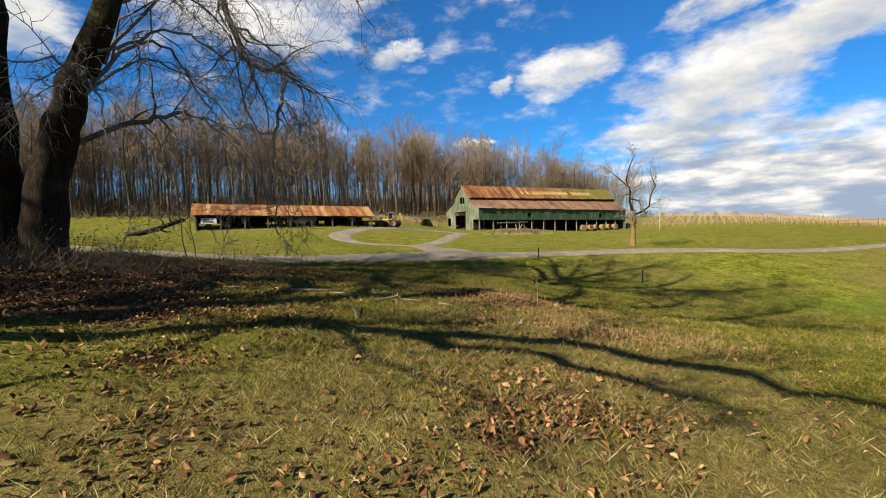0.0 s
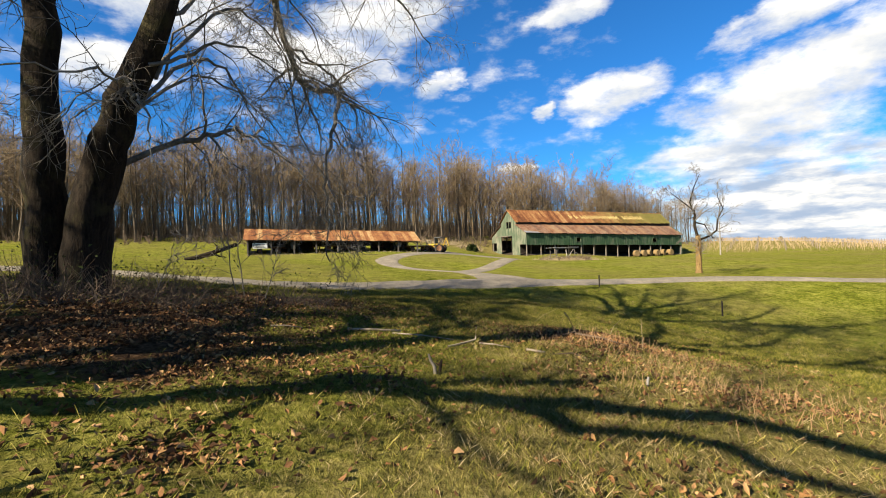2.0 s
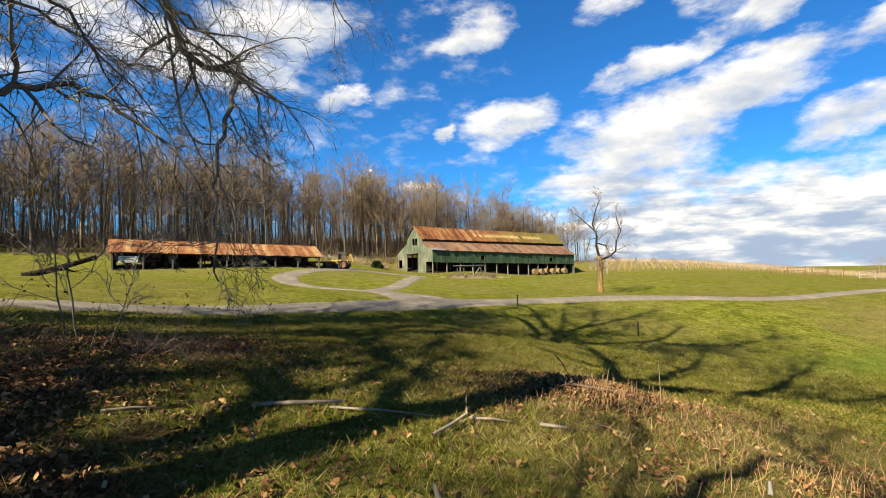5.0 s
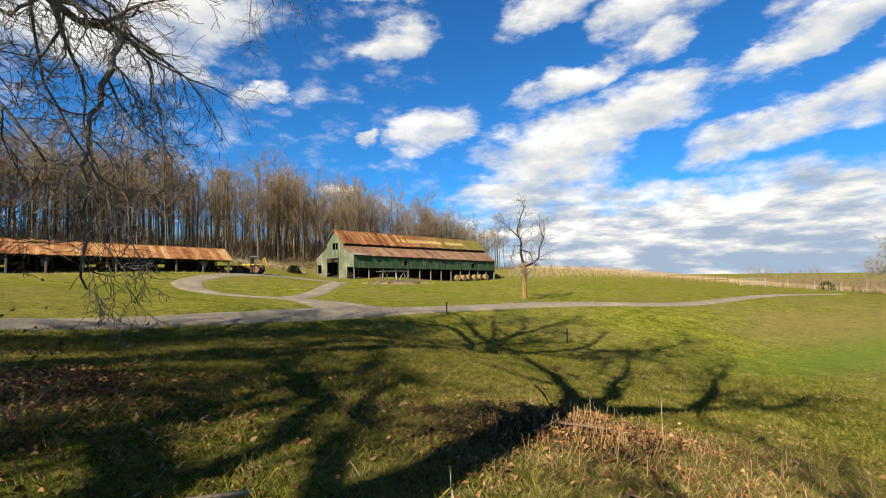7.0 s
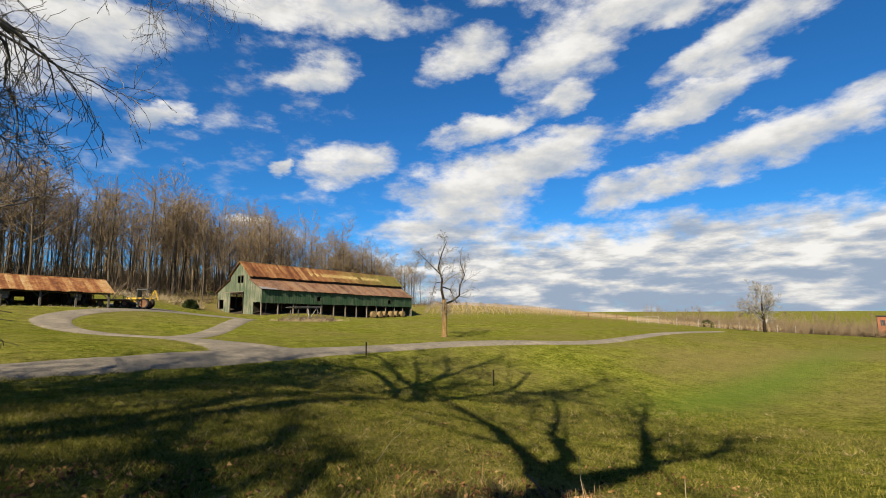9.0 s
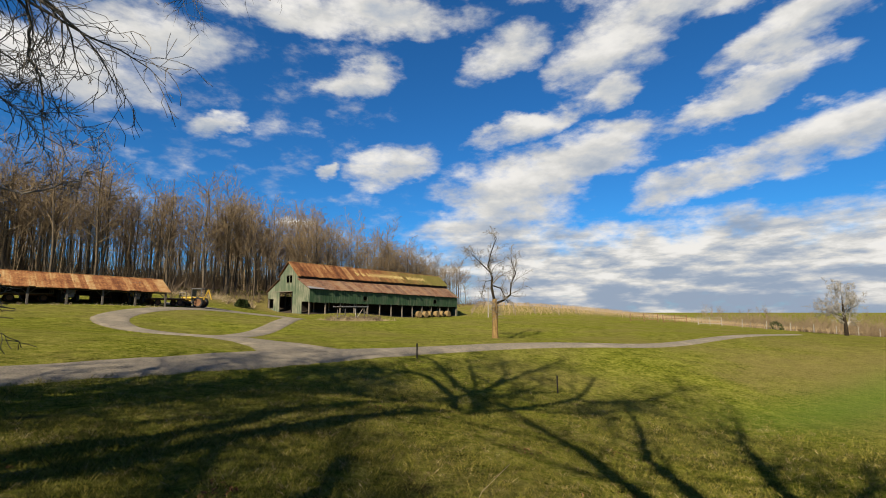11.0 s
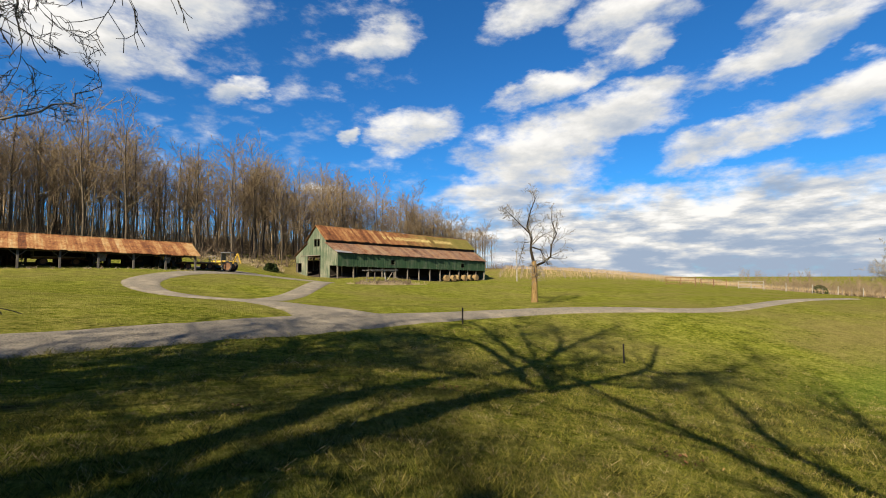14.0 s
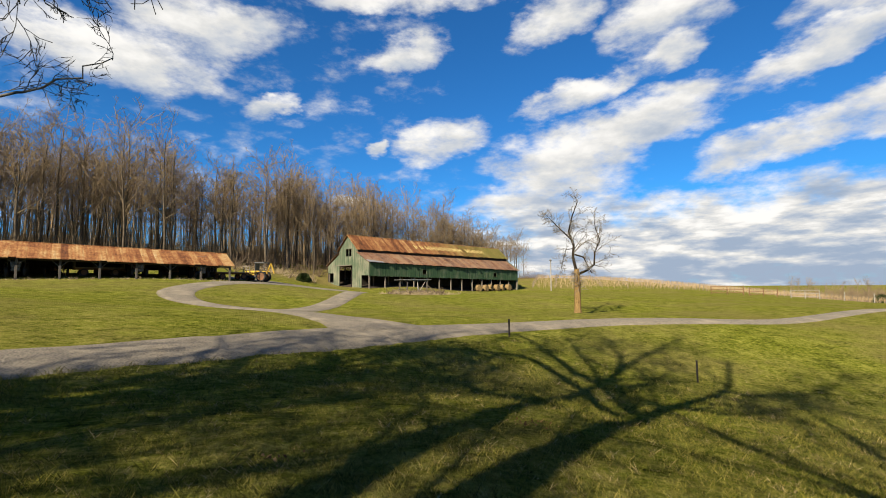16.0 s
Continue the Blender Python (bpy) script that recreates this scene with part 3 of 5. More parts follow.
BIG = (-10.35, 11.1)
big_at = (*BIG, up(*BIG))
V3 = Vector
big_tree = spreading_tree(
    "great_tree", big_at,
    [([fan_point(-0.35, -0.3, 0.42), fan_point(-0.33, 1.5, 0.42), fan_point(-0.3, 3.2, 0.42), fan_point(-0.25, 5.8, 0.4), fan_point(-0.4, 8.6, 0.4), fan_point(-0.8, 11.0, 0.3), fan_point(-0.4, 14.4, 0.2), fan_point(0.0, 18.8, 0.0), fan_point(1.7, 23.7, 0.0)], 0.45, 0.2),
     ([V3((0.44, 0, -0.3)), V3((0.5, 0.05, 1.25)), V3((0.65, 0.17, 2.5)), V3((1.02, 0.28, 3.76)), V3((1.47, 0.4, 5.05)), V3((2.14, 0.6, 6.8)), fan_point(1.4, 11.0, -2.7), fan_point(1.9, 13.2, -3.0), fan_point(3.6, 16.6, -3.4), fan_point(4.1, 21.1, -4.0)], 0.50, 0.2)],
    [([(-0.7, 10.8, 0.3), (-3.1, 11.1, 0.6), (-5.7, 12.8, 1.2), (-8.1, 14.4, 2.2)], 0.17),
     ([(-0.5, 14.2, 0.2), (-2.1, 15.4, -0.6), (-4.5, 18.2, -1.8), (-7.0, 19.9, -2.6)], 0.18),
     ([(-0.2, 16.2, 0.1), (-1.0, 19.0, 0.9), (-2.0, 21.7, 1.6), (-4.0, 22.6, 2.0)], 0.14),
     ([(-0.5, 13.4, 0.2), (0.6, 14.6, -1.0), (1.4, 17.2, -2.2), (1.2, 20.0, -2.6)], 0.13),
     ([(1.8, 12.9, -3.0), (0.4, 13.6, -2.6), (-0.3, 14.5, -2.2)], 0.12),
     ([(3.4, 16.2, -3.3), (5.4, 17.2, -2.4), (7.4, 18.7, -1.6), (9.5, 22.0, -1.0)], 0.15, 26),
     ([(1.9, 13.2, -3.0), (3.6, 13.6, -1.6), (5.2, 15.0, -0.6), (6.4, 16.6, 0.2)], 0.12)],
    11, "old bare forked tree with two dark furrowed trunks in leaf litter")


def low_limb(points, radius, seed, name, mat, kids=9, droop=-0.05, reach=0.42, fine=0.0):
    """A long low limb through the given points, with its drooping twigs, as a part of the great tree."""
    rng = random.Random(seed)
    o = Vector(big_at)
    pts = [Vector(p) - o for p in points]
    line = []
    n = len(pts)
    for i in range(n - 1):
        a, b, c, d = (pts[min(max(i + k, 0), n - 1)] for k in (-1, 0, 1, 2))
        for k in range(5):
            t = k / 5
            line.append((0.5 * (2 * b + (c - a) * t + (2 * a - 5 * b + 4 * c - d) * t * t + (3 * b - a - 3 * c + d) * t ** 3), 0))
    line.append((pts[-1], 0))
    line = [(p + Vector((rng.gauss(0, 0.05), rng.gauss(0, 0.05), rng.gauss(0, 0.05))), radius * (1 - 0.85 * i / (len(line) - 1))) for i, (p, _) in enumerate(line)]
    bag = [[], [], []]
    spec = [(reach, 0.9, 7, 0.26, droop, 9, 0.15), (0.5, 0.8, 4, 0.28, droop, 5, 0.1), (0.55, 0.8, 3, 0.3, droop, 0, 0.1)]
    branch_out(rng, line, kids, 0, spec, bag)
    limb = new(name, mesh_of(name, *tubes([line]), mat, True))
    limb.parent = big_tree
    tw = new("twig_spray", mesh_of("twig_spray", *tubes([[(p, max(r, fine)) for p, r in l] for b in bag for l in b]), TWIG, True))
    tw.parent = limb
    return limb


low_limb([(-9.3, 11.6, 5.2), (-8.7, 11.2, 5.8), (-8.1, 9.9, 5.6), (-8.3, 8.6, 5.2), (-9.2, 7.6, 5.3)], 0.05, 3, "pale_limb", PALE_LIMB, 9, -0.08)
low_limb([(-8.9, 11.6, 5.4), (-8.3, 10.9, 5.5), (-7.7, 10.4, 4.7), (-7.5, 10.2, 3.9), (-7.0, 10.1, 3.6)], 0.035, 33, "pale_limb", PALE_LIMB, 7, -0.08)
low_limb([(-9.55, 11.4, 4.0), (-8.1, 12.5, 5.0), (-7.2, 13.0, 5.2), (-6.2, 13.5, 4.6), (-5.4, 13.9, 3.6)], 0.085, 4, "low_limb", TWIG, 16, -0.06)
low_limb([(-7.95, 12.1, 10.6), (-8.6, 17.5, 12.9), (-9.3, 21.0, 11.2), (-8.8, 22.0, 9.9), (-7.6, 22.4, 9.7), (-7.0, 20.5, 8.0), (-7.2, 19.9, 5.6), (-7.3, 20.0, 3.6), (-7.3, 20.0, 1.7)], 0.17, 5, "hanging_limb", TWIG, 34, -0.09, 0.19, 0.008)
low_limb([(-9.2, 20.8, 11.3), (-8.0, 22.6, 10.8), (-7.1, 23.1, 9.6), (-6.8, 23.3, 8.3), (-6.6, 23.6, 7.2), (-6.5, 23.7, 6.2)], 0.065, 15, "hanging_limb", TWIG, 22, -0.09, 0.2, 0.006)
low_limb([(-9.3, 20.9, 11.0), (-9.6, 23.2, 8.0), (-8.4, 24.2, 5.4), (-7.0, 24.3, 4.95), (-6.1, 24.3, 5.3), (-5.4, 24.3, 5.8)], 0.05, 16, "hanging_limb", TWIG, 9, 0.02, 0.14)
low_limb([(-7.8, 12.2, 11.0), (-6.5, 19.0, 14.6), (-4.2, 22.5, 13.6), (-3.0, 23.4, 11.8)], 0.11, 6, "hanging_limb", TWIG, 14, -0.11, 0.32)
low_limb([(-9.15, 11.5, 5.4), (-9.3, 15.0, 8.2), (-9.8, 18.5, 7.8), (-9.6, 21.5, 5.8)], 0.07, 8, "low_limb", TWIG, 14, -0.05, 0.34)
low_limb([(-8.6, 11.7, 6.3), (-8.3, 14.5, 9.4), (-8.0, 17.0, 9.6), (-7.6, 19.0, 8.2)], 0.06, 21, "low_limb", TWIG, 14, -0.05, 0.36)
low_limb([(-8.2, 11.8, 7.6), (-7.4, 14.0, 10.2), (-6.6, 16.0, 10.0), (-6.2, 17.5, 8.4)], 0.06, 22, "low_limb", TWIG, 14, -0.06, 0.36)
low_limb([(-9.3, 11.42, 5.0), (-8.6, 13.5, 7.0), (-7.8, 15.5, 6.6), (-7.2, 17.0, 5.2)], 0.05, 23, "low_limb", TWIG, 14, -0.05, 0.38)
low_limb([(-8.5, 11.6, 6.4), (-7.4, 12.6, 7.4), (-6.6, 13.6, 7.2), (-5.8, 14.6, 6.2)], 0.05, 24, "low_limb", TWIG, 14, -0.05, 0.4)

SHADE = (-8.4, 2.8)
spreading_tree(
    "shade_tree", (*SHADE, up(*SHADE)),
    [([fan_point(0.0, -0.3, 0), fan_point(0.05, 1.4, 0), fan_point(0.0, 3.0, 0), fan_point(-0.1, 4.6, 0), fan_point(0.0, 6.6, 0), fan_point(0.3, 7.9, 0), fan_point(0.45, 9.2, 0)], 0.34, 0.8),
     ([fan_point(-0.5, -0.3, 0), fan_point(-0.75, 1.2, 0.1), fan_point(-0.8, 2.6, 0.2), fan_point(-0.7, 4.1, 0.4), fan_point(-1.3, 5.2, 0.6), fan_point(-3.0, 6.2, 1.0), fan_point(-3.5, 7.3, 1.4), fan_point(-4.4, 9.6, 2.0)], 0.28, 0.35)],
    [([(0.0, 1.2, 0), (0.8, 2.5, 0.2), (1.4, 3.4, 0.6), (2.5, 4.6, 1.2), (3.8, 5.4, 2.0), (5.4, 5.9, 2.6), (7.1, 6.0, 3.0), (9.1, 5.9, 3.4)], 0.21, 6),
     ([(2.4, 4.5, 1.2), (4.2, 4.9, 2.4), (5.6, 4.95, 3.2), (7.1, 5.1, 4.0)], 0.12, 3),
     ([(1.4, 3.4, 0.6), (1.8, 4.7, 0.4), (2.4, 5.4, 0.2), (3.0, 6.3, 0.0), (3.7, 7.6, -0.2)], 0.14, 5),
     ([(0.3, 8.7, 0), (-0.8, 10.6, 0.6), (-2.0, 12.2, 1.2), (-3.5, 13.9, 1.8), (-5.3, 15.9, 2.4), (-7.8, 18.9, 3.2)], 0.20),
     ([(0.4, 8.6, 0), (0.15, 11.1, -0.6), (-0.3, 13.2, -1.2), (-0.6, 16.3, -1.8), (-1.1, 20.7, -2.4)], 0.24),
     ([(0.45, 8.6, 0), (2.0, 10.7, 0.4), (2.7, 13.6, 0.6), (3.5, 18.2, 0.8), (4.3, 21.1, 1.0)], 0.26, 24),
     ([(1.9, 10.6, 0.4), (4.5, 13.2, -0.4), (7.0, 16.4, -1.0)], 0.17, 22),
     ([(-0.8, 3.5, 0.3), (-2.2, 4.6, 0.8), (-3.6, 5.0, 1.4), (-5.0, 5.6, 2.0)], 0.17),
     ([(-1.1, 5.0, 0.5), (-2.5, 7.2, 0.0), (-5.0, 8.2, -0.4), (-6.5, 9.5, -0.6)], 0.15),
     ([(0.0, 5.4, 0), (-1.1, 6.4, -0.4), (-1.8, 7.2, -0.8), (-3.0, 8.6, -1.4)], 0.13)],
    23, "old bare tree with a dark furrowed trunk beside the meadow", 0.42, 3)


# unseen tree added left of the walk, so that its twigs darken the grass
SIDE = (-18.8, 9.8)
side_tree = great_tree("side_tree", (*SIDE, up(*SIDE)), [((0, 0), (0.0, 0.02), 18, 0.36, 0.0), ((0.3, 0.6), (0.02, 0.22), 16, 0.28, 0.0), ((-0.3, 0.5), (-0.15, 0.1), 14, 0.24, 0.0)], 31, "unseen bare tree with many low limbs, added to shade the meadow", 12, 3, 0.013)


# more unseen copies, set where the left of the meadow wants shade
for sx, sy, turn in ((-23.5, 5.2, 140), (-22.5, 9.0, 250), (-20.5, -6.0, 40)):
    copy_thing(side_tree, pose(sx, sy, up(sx, sy), 0, 0, turn))


# ---- the ochre-barked tree by the road ----
def orchard_tree(at):
    rng = random.Random(5)
    V = Vector
    trunk = [(V((0, 0, -0.2)), 0.42), (V((0.02, 0, 0.6)), 0.33), (V((0.08, 0, 2.2)), 0.29), (V((0.1, 0, 3.6)), 0.30), (V((0.0, 0, 4.4)), 0.24)]
    lead = [(V((0.0, 0, 4.3)), 0.23), (V((-0.25, 0.1, 5.6)), 0.2), (V((-0.2, 0, 6.8)), 0.17), (V((-0.6, 0.2, 8.2)), 0.12), (V((-0.2, 0.1, 9.8)), 0.08), (V((0.5, 0, 11.4)), 0.04)]
    side = [(V((0.15, 0, 3.9)), 0.2), (V((1.2, -0.1, 4.3)), 0.16), (V((2.1, 0, 4.9)), 0.14), (V((2.3, 0.1, 6.2)), 0.11), (V((2.9, 0, 7.4)), 0.09), (V((2.4, 0, 8.6)), 0.06), (V((2.3, 0, 9.6)), 0.03)]
    limbs = [lead, side, [(V((-0.2, 0, 7.2)), 0.12), (V((-1.4, 0.3, 8.4)), 0.09), (V((-2.4, 0.2, 9.2)), 0.05), (V((-3.3, 0, 9.9)), 0.02)],
             [(V((-0.1, 0, 5.9)), 0.12), (V((0.7, -0.3, 5.6)), 0.1), (V((1.1, -0.4, 4.7)), 0.07), (V((1.5, -0.4, 4.0)), 0.04)],
             [(V((-0.1, 0, 6.5)), 0.08), (V((-0.9, 0.3, 6.4)), 0.06), (V((-1.3, 0.3, 5.2)), 0.04), (V((-1.6, 0.4, 3.9)), 0.02)]]
    limbs = [[(p, r * 0.72) for p, r in l] for l in limbs]
    bag = [list(limbs), [], [], []]
    spec = [None, (0.36, 0.8, 5, 0.25, 0.02, 6, 0.25), (0.5, 0.75, 4, 0.28, 0.0, 4, 0.15), (0.5, 0.7, 3, 0.3, 0.0, 0, 0.1)]
    for l in limbs:
        branch_out(rng, l, 17, 1, spec, bag)
    stub = [[], []]
    branch_out(rng, [(p, r * 0.3) for p, r in trunk], 44, 0, [(0.30, 1.1, 4, 0.3, -0.08, 5, 0.5), (0.6, 0.7, 3, 0.3, -0.05, 0, 0.1)], stub)
    root = thing("field_tree", at, 0, "bare gnarled tree with ochre bark standing in the meadow", "tree")
    for nm, lines, mt in (("trunk", [trunk], ORCHARD_BARK), ("limbs", bag[0], BARK), ("twig_spray", [[(p, max(r, 0.013)) for p, r in l] for b in bag[1:] for l in b], TWIG), ("shoots", stub[0] + stub[1], TWIG)):
        ob = new(nm, mesh_of(nm, *tubes(lines), mt, True))
        ob.parent = root


orchard_tree((23.4, 55.7, up(23.4, 55.7)))


# ---- woods ----
def wood_tree(seed, height, limbs=22, kids=4.9):
    rng = random.Random(seed)
    lean = (rng.gauss(0, 0.02), rng.gauss(0, 0.02))
    r = height * rng.uniform(0.008, 0.0135)
    trunk = [(Vector((lean[0] * h + 0.16 * math.sin(h * 0.4 + seed), lean[1] * h + 0.16 * math.sin(h * 0.33 + 2 * seed), h - 0.3)), r * (1 - 0.85 * h / height)) for h in [height * 0.9 * k / 9 for k in range(10)]]
    bag = [[], [], []]
    spec = [(0.38, rng.uniform(0.65, 0.95), 5, 0.16, 0.10, kids, rng.uniform(0.24, 0.42)), (0.5, 0.75, 3, 0.24, 0.05, kids, 0.15), (0.6, 0.7, 2, 0.22, 0.04, 0, 0.1)]
    branch_out(rng, trunk, limbs, 0, spec, bag)
    return trunk, bag


def wood_sides(r):
    return 6 if r > 0.12 else 4 if r > 0.05 else 3


variants, light = [], []
for k in range(14):
    tr, bg_ = wood_tree(100 + k, 24) if k < 7 else wood_tree(100 + k, 24, 14, 3.2)
    thick = 0.021 if k < 7 else 0.034
    fat = [[(p, max(r, thick * (2.0, 1.4, 1.0)[j])) for p, r in l] for j, b in enumerate(bg_) for l in b]
    (variants if k < 7 else light).append((mesh_of("trunk", *tubes([tr], wood_sides), WOOD_TRUNK, True), mesh_of("crown", *tubes(fat, wood_sides), WOOD_TWIG, True)))

EDGE = [(-150, 60), (-100, 66), (-70, 76), (-48, 90), (-30, 101), (-12, 116), (8, 128), (32, 146), (60, 166), (84, 184)]


def along(path, f):
    """The point and left-hand normal at the share f of a broken line."""
    seg = [math.dist(a, b) for a, b in zip(path, path[1:])]
    d = f * sum(seg)
    for (a, b), s in zip(zip(path, path[1:]), seg):
        if d <= s:
            break
        d -= s
    t = d / s
    return a[0] + (b[0] - a[0]) * t, a[1] + (b[1] - a[1]) * t, -(b[1] - a[1]) / s, (b[0] - a[0]) / s


rng = random.Random(77)
first = {}
for i in range(260):
    f = (i + rng.random()) / 260
    x, y, nx, ny = along(EDGE, f)
    depth = 26 * rng.random() ** 1.5
    x, y = x + nx * depth + rng.gauss(0, 1), y + ny * depth + rng.gauss(0, 1)
    k = rng.randrange(7)
    s = rng.uniform(0.78, 1.04) * (1 if f < 0.8 else 1 - 1.5 * (f - 0.8))
    if k not in first:
        t = thing("woodland_tree", (0, 0, 0), 0, "tall bare brown woodland tree at the edge of the woods", "tree", "woodland trees")
        for nm, me in zip(("trunk", "crown"), variants[k]):
            new(nm, me).parent = t
        first[k] = t
        obt = t
    else:
        obt = copy_thing(first[k], Matrix())
    obt.matrix_world = pose(x, y, up(x, y), 0, 0, rng.uniform(0, 360)) @ Matrix.Diagonal((s, s, s * rng.uniform(0.92, 1.08), 1))


def stuff_trees(name, spots, label, mat):
    """Far trees joined into one mesh: (x, y, scale, variant)."""
    co, fc, base = [], [], 0
    for x, y, s, k in spots:
        for me in light[k]:
            n = len(me.vertices)
            a = np.empty(n * 3, np.float32)
            me.vertices.foreach_get("co", a)
            a = a.reshape(-1, 3) * s
            ang = (x * 7.3 + y * 3.1) % 6.28
            c, sn = math.cos(ang), math.sin(ang)
            a = np.stack([a[:, 0] * c - a[:, 1] * sn + x, a[:, 0] * sn + a[:, 1] * c + y, a[:, 2] + up(x, y)], 1)
            co.append(a)
            fc += [tuple(v + base for v in p.vertices) for p in me.polygons]
            base += n
    return tagged(new(name, mesh_of(name, np.concatenate(co).tolist(), fc, mat, True)), label, "woods", kind="stuff")


spots = []
for i in range(170):
    x, y, nx, ny = along(EDGE, 0.08 + 0.9 * (i + rng.random()) / 170)
    d = rng.uniform(12, 55)
    spots.append((x + nx * d, y + ny * d, rng.uniform(0.78, 1.0) * (1 if i < 130 else 0.7), rng.randrange(7)))
stuff_trees("far_woods", spots, "depth of bare brown woods behind the first trees", WOOD_TWIG)


# thin poles filling the depth of the woods
rng = random.Random(15)
lines = []
for i in range(2600):
    x, y, nx, ny = along(EDGE, 0.06 + 0.93 * rng.random())
    d = rng.uniform(2, 60)
    x, y = x + nx * d, y + ny * d
    h, r = rng.uniform(7, 17), rng.uniform(0.05, 0.12)
    o = Vector((x, y, up(x, y) - 0.2))
    top = o + Vector((rng.gauss(0, 0.5), rng.gauss(0, 0.5), h))
    lines.append([(o, r), (top, r * 0.3)])
    for k in range(4):
        s = o.lerp(top, rng.uniform(0.35, 0.95))
        lines.append([(s, 0.045), (s + Vector((rng.gauss(0, 1.0), rng.gauss(0, 1.0), rng.uniform(0.8, 3.0))), 0.03)])
tagged(new("young_stems", mesh_of("young_stems", *tubes(lines, lambda q: 3), WOOD_TWIG)), "thin brown stems crowding the depth of the woods", "woods", kind="stuff")


# ---- the long green barn ----
STRAW = plain("straw", (0.085, 0.054, 0.022), (0.21, 0.145, 0.066), 12, 0.95, relief=0.6)
INSIDE = plain("earth_floor", (0.019, 0.014, 0.010), (0.056, 0.040, 0.028), 3, 0.95)
LETTER = plain("faded_yellow_paint", (0.26, 0.18, 0.065), (0.46, 0.36, 0.14), 3, 0.8)
ZINC = plain("bare_zinc_sheet", (0.155, 0.155, 0.155), (0.279, 0.279, 0.273), 3, 0.5, 0.4)
L = 54.0
TURN_BARN = 32.7
barn_m = pose(5.04, 110.56, 1.9, 0, 0, TURN_BARN)


def barn_up(x, y):
    """Land under the barn, in its own heights."""
    p = barn_m @ Vector((x, y, 0))
    return up(p.x, p.y) - 1.9


barn = thing("barn", (5.04, 110.56, 1.9), TURN_BARN, "long green board barn with rusted mossy roof and open sides", "barn")
RIDGE, KNEE_Y, KNEE, LEAN_TOP, FRONT, BACK = 10.6, 3.0, 7.45, 7.0, -6.7, 7.1
EAVE0, EAVE1 = 4.75, 4.0
roof("front_roof", RUST_MOSS, barn, "rusted roof slope greened with moss", -0.4, L + 0.4, 0, RIDGE, RIDGE, -KNEE_Y - 0.35, KNEE, KNEE, seed=2)
roof("back_roof", RUST_MOSS, barn, "", -0.4, L + 0.4, 0, RIDGE, RIDGE, KNEE_Y + 0.35, KNEE, KNEE, seed=3)
roof("front_lean_roof", RUST_DULL, barn, "rusted lean-to roof", -0.35, L + 0.5, -KNEE_Y, LEAN_TOP, LEAN_TOP - 0.2, FRONT - 0.35, EAVE0, EAVE1, seed=4)
roof("back_lean_roof", RUST_DULL, barn, "", -0.35, L + 0.5, KNEE_Y, LEAN_TOP, LEAN_TOP, BACK + 0.35, EAVE0 - 0.3, EAVE1 - 0.3, seed=5)
roof("patch_sheet", ZINC, barn, "bare grey roof patch", -0.3, 3.6, -6.0, 5.32, 5.25, FRONT - 0.42, EAVE0 + 0.05, EAVE0 - 0.03, thick=0.03, seed=6)
part("ridge_cap", beam((-0.4, 0, RIDGE + 0.02), (L + 0.4, 0, RIDGE + 0.02), 0.09), RUST, barn)
# clerestory strips between the two roofs
part("clerestory", block((0, -KNEE_Y, LEAN_TOP - 0.5), (L, -KNEE_Y + 0.06, KNEE + 0.3), 0), DARK_TIMBER, barn)
part("clerestory", block((0, KNEE_Y - 0.06, LEAN_TOP - 0.5), (L, KNEE_Y, KNEE + 0.3), 0), DARK_TIMBER, barn)
# gable walls, in boards cut to the roof line around the doorway and the hatch
DOOR = (-1.3, 3.0, 4.25)      # from y, to y, height
HATCH = (-1.1, 0.7, 6.2, 7.75)


def gable_top(y):
    a = abs(y)
    return RIDGE - 0.1 - (RIDGE - KNEE) * a / (KNEE_Y + 0.35) if a < KNEE_Y else LEAN_TOP - 0.1 - (LEAN_TOP - EAVE0 + (0.3 if y > 0 else 0)) * (a - KNEE_Y) / ((6.7 if y < 0 else 7.1) - KNEE_Y)


def gable(x, name, open_ends):
    holder = new(name)
    holder.parent = barn
    rng = random.Random(9)
    y = FRONT
    step = 0.3
    while y < BACK - 0.05:
        y1 = min(y + step, BACK)
        c = (y + y1) / 2
        foot = barn_up(x, c) - 0.15
        spans = [(foot, None)]
        if open_ends and DOOR[0] < c < DOOR[1]:
            spans = [(DOOR[2], None)]
            if HATCH[0] < c < HATCH[1]:
                spans = [(DOOR[2], HATCH[2]), (HATCH[3], None)]
        elif open_ends and HATCH[0] < c < HATCH[1]:
            spans = [(foot, HATCH[2]), (HATCH[3], None)]
        elif open_ends and c < FRONT + 2.4:
            spans = [(2.2, None)]
        elif open_ends and c > BACK - 2.3:
            spans = [(foot, 0.9), (2.9, None)]
        for lo, hi in spans:
            off = rng.uniform(-0.012, 0.012)
            a, b = (hi, hi) if hi else (gable_top(y), gable_top(y1))
            bm = prism([(y + 0.006, lo + rng.uniform(-0.04, 0.04)), (y1 - 0.006, lo + rng.uniform(-0.04, 0.04)), (y1 - 0.006, b), (y + 0.006, a)], 0.04, "x")
            bmesh.ops.translate(bm, verts=bm.verts, vec=(x + off, 0, 0))
            part("board", bm, GREY_BOARDS, holder)
        y = y1


gable(0.0, "gable_wall", True)
gable(L, "far_gable_wall", False)
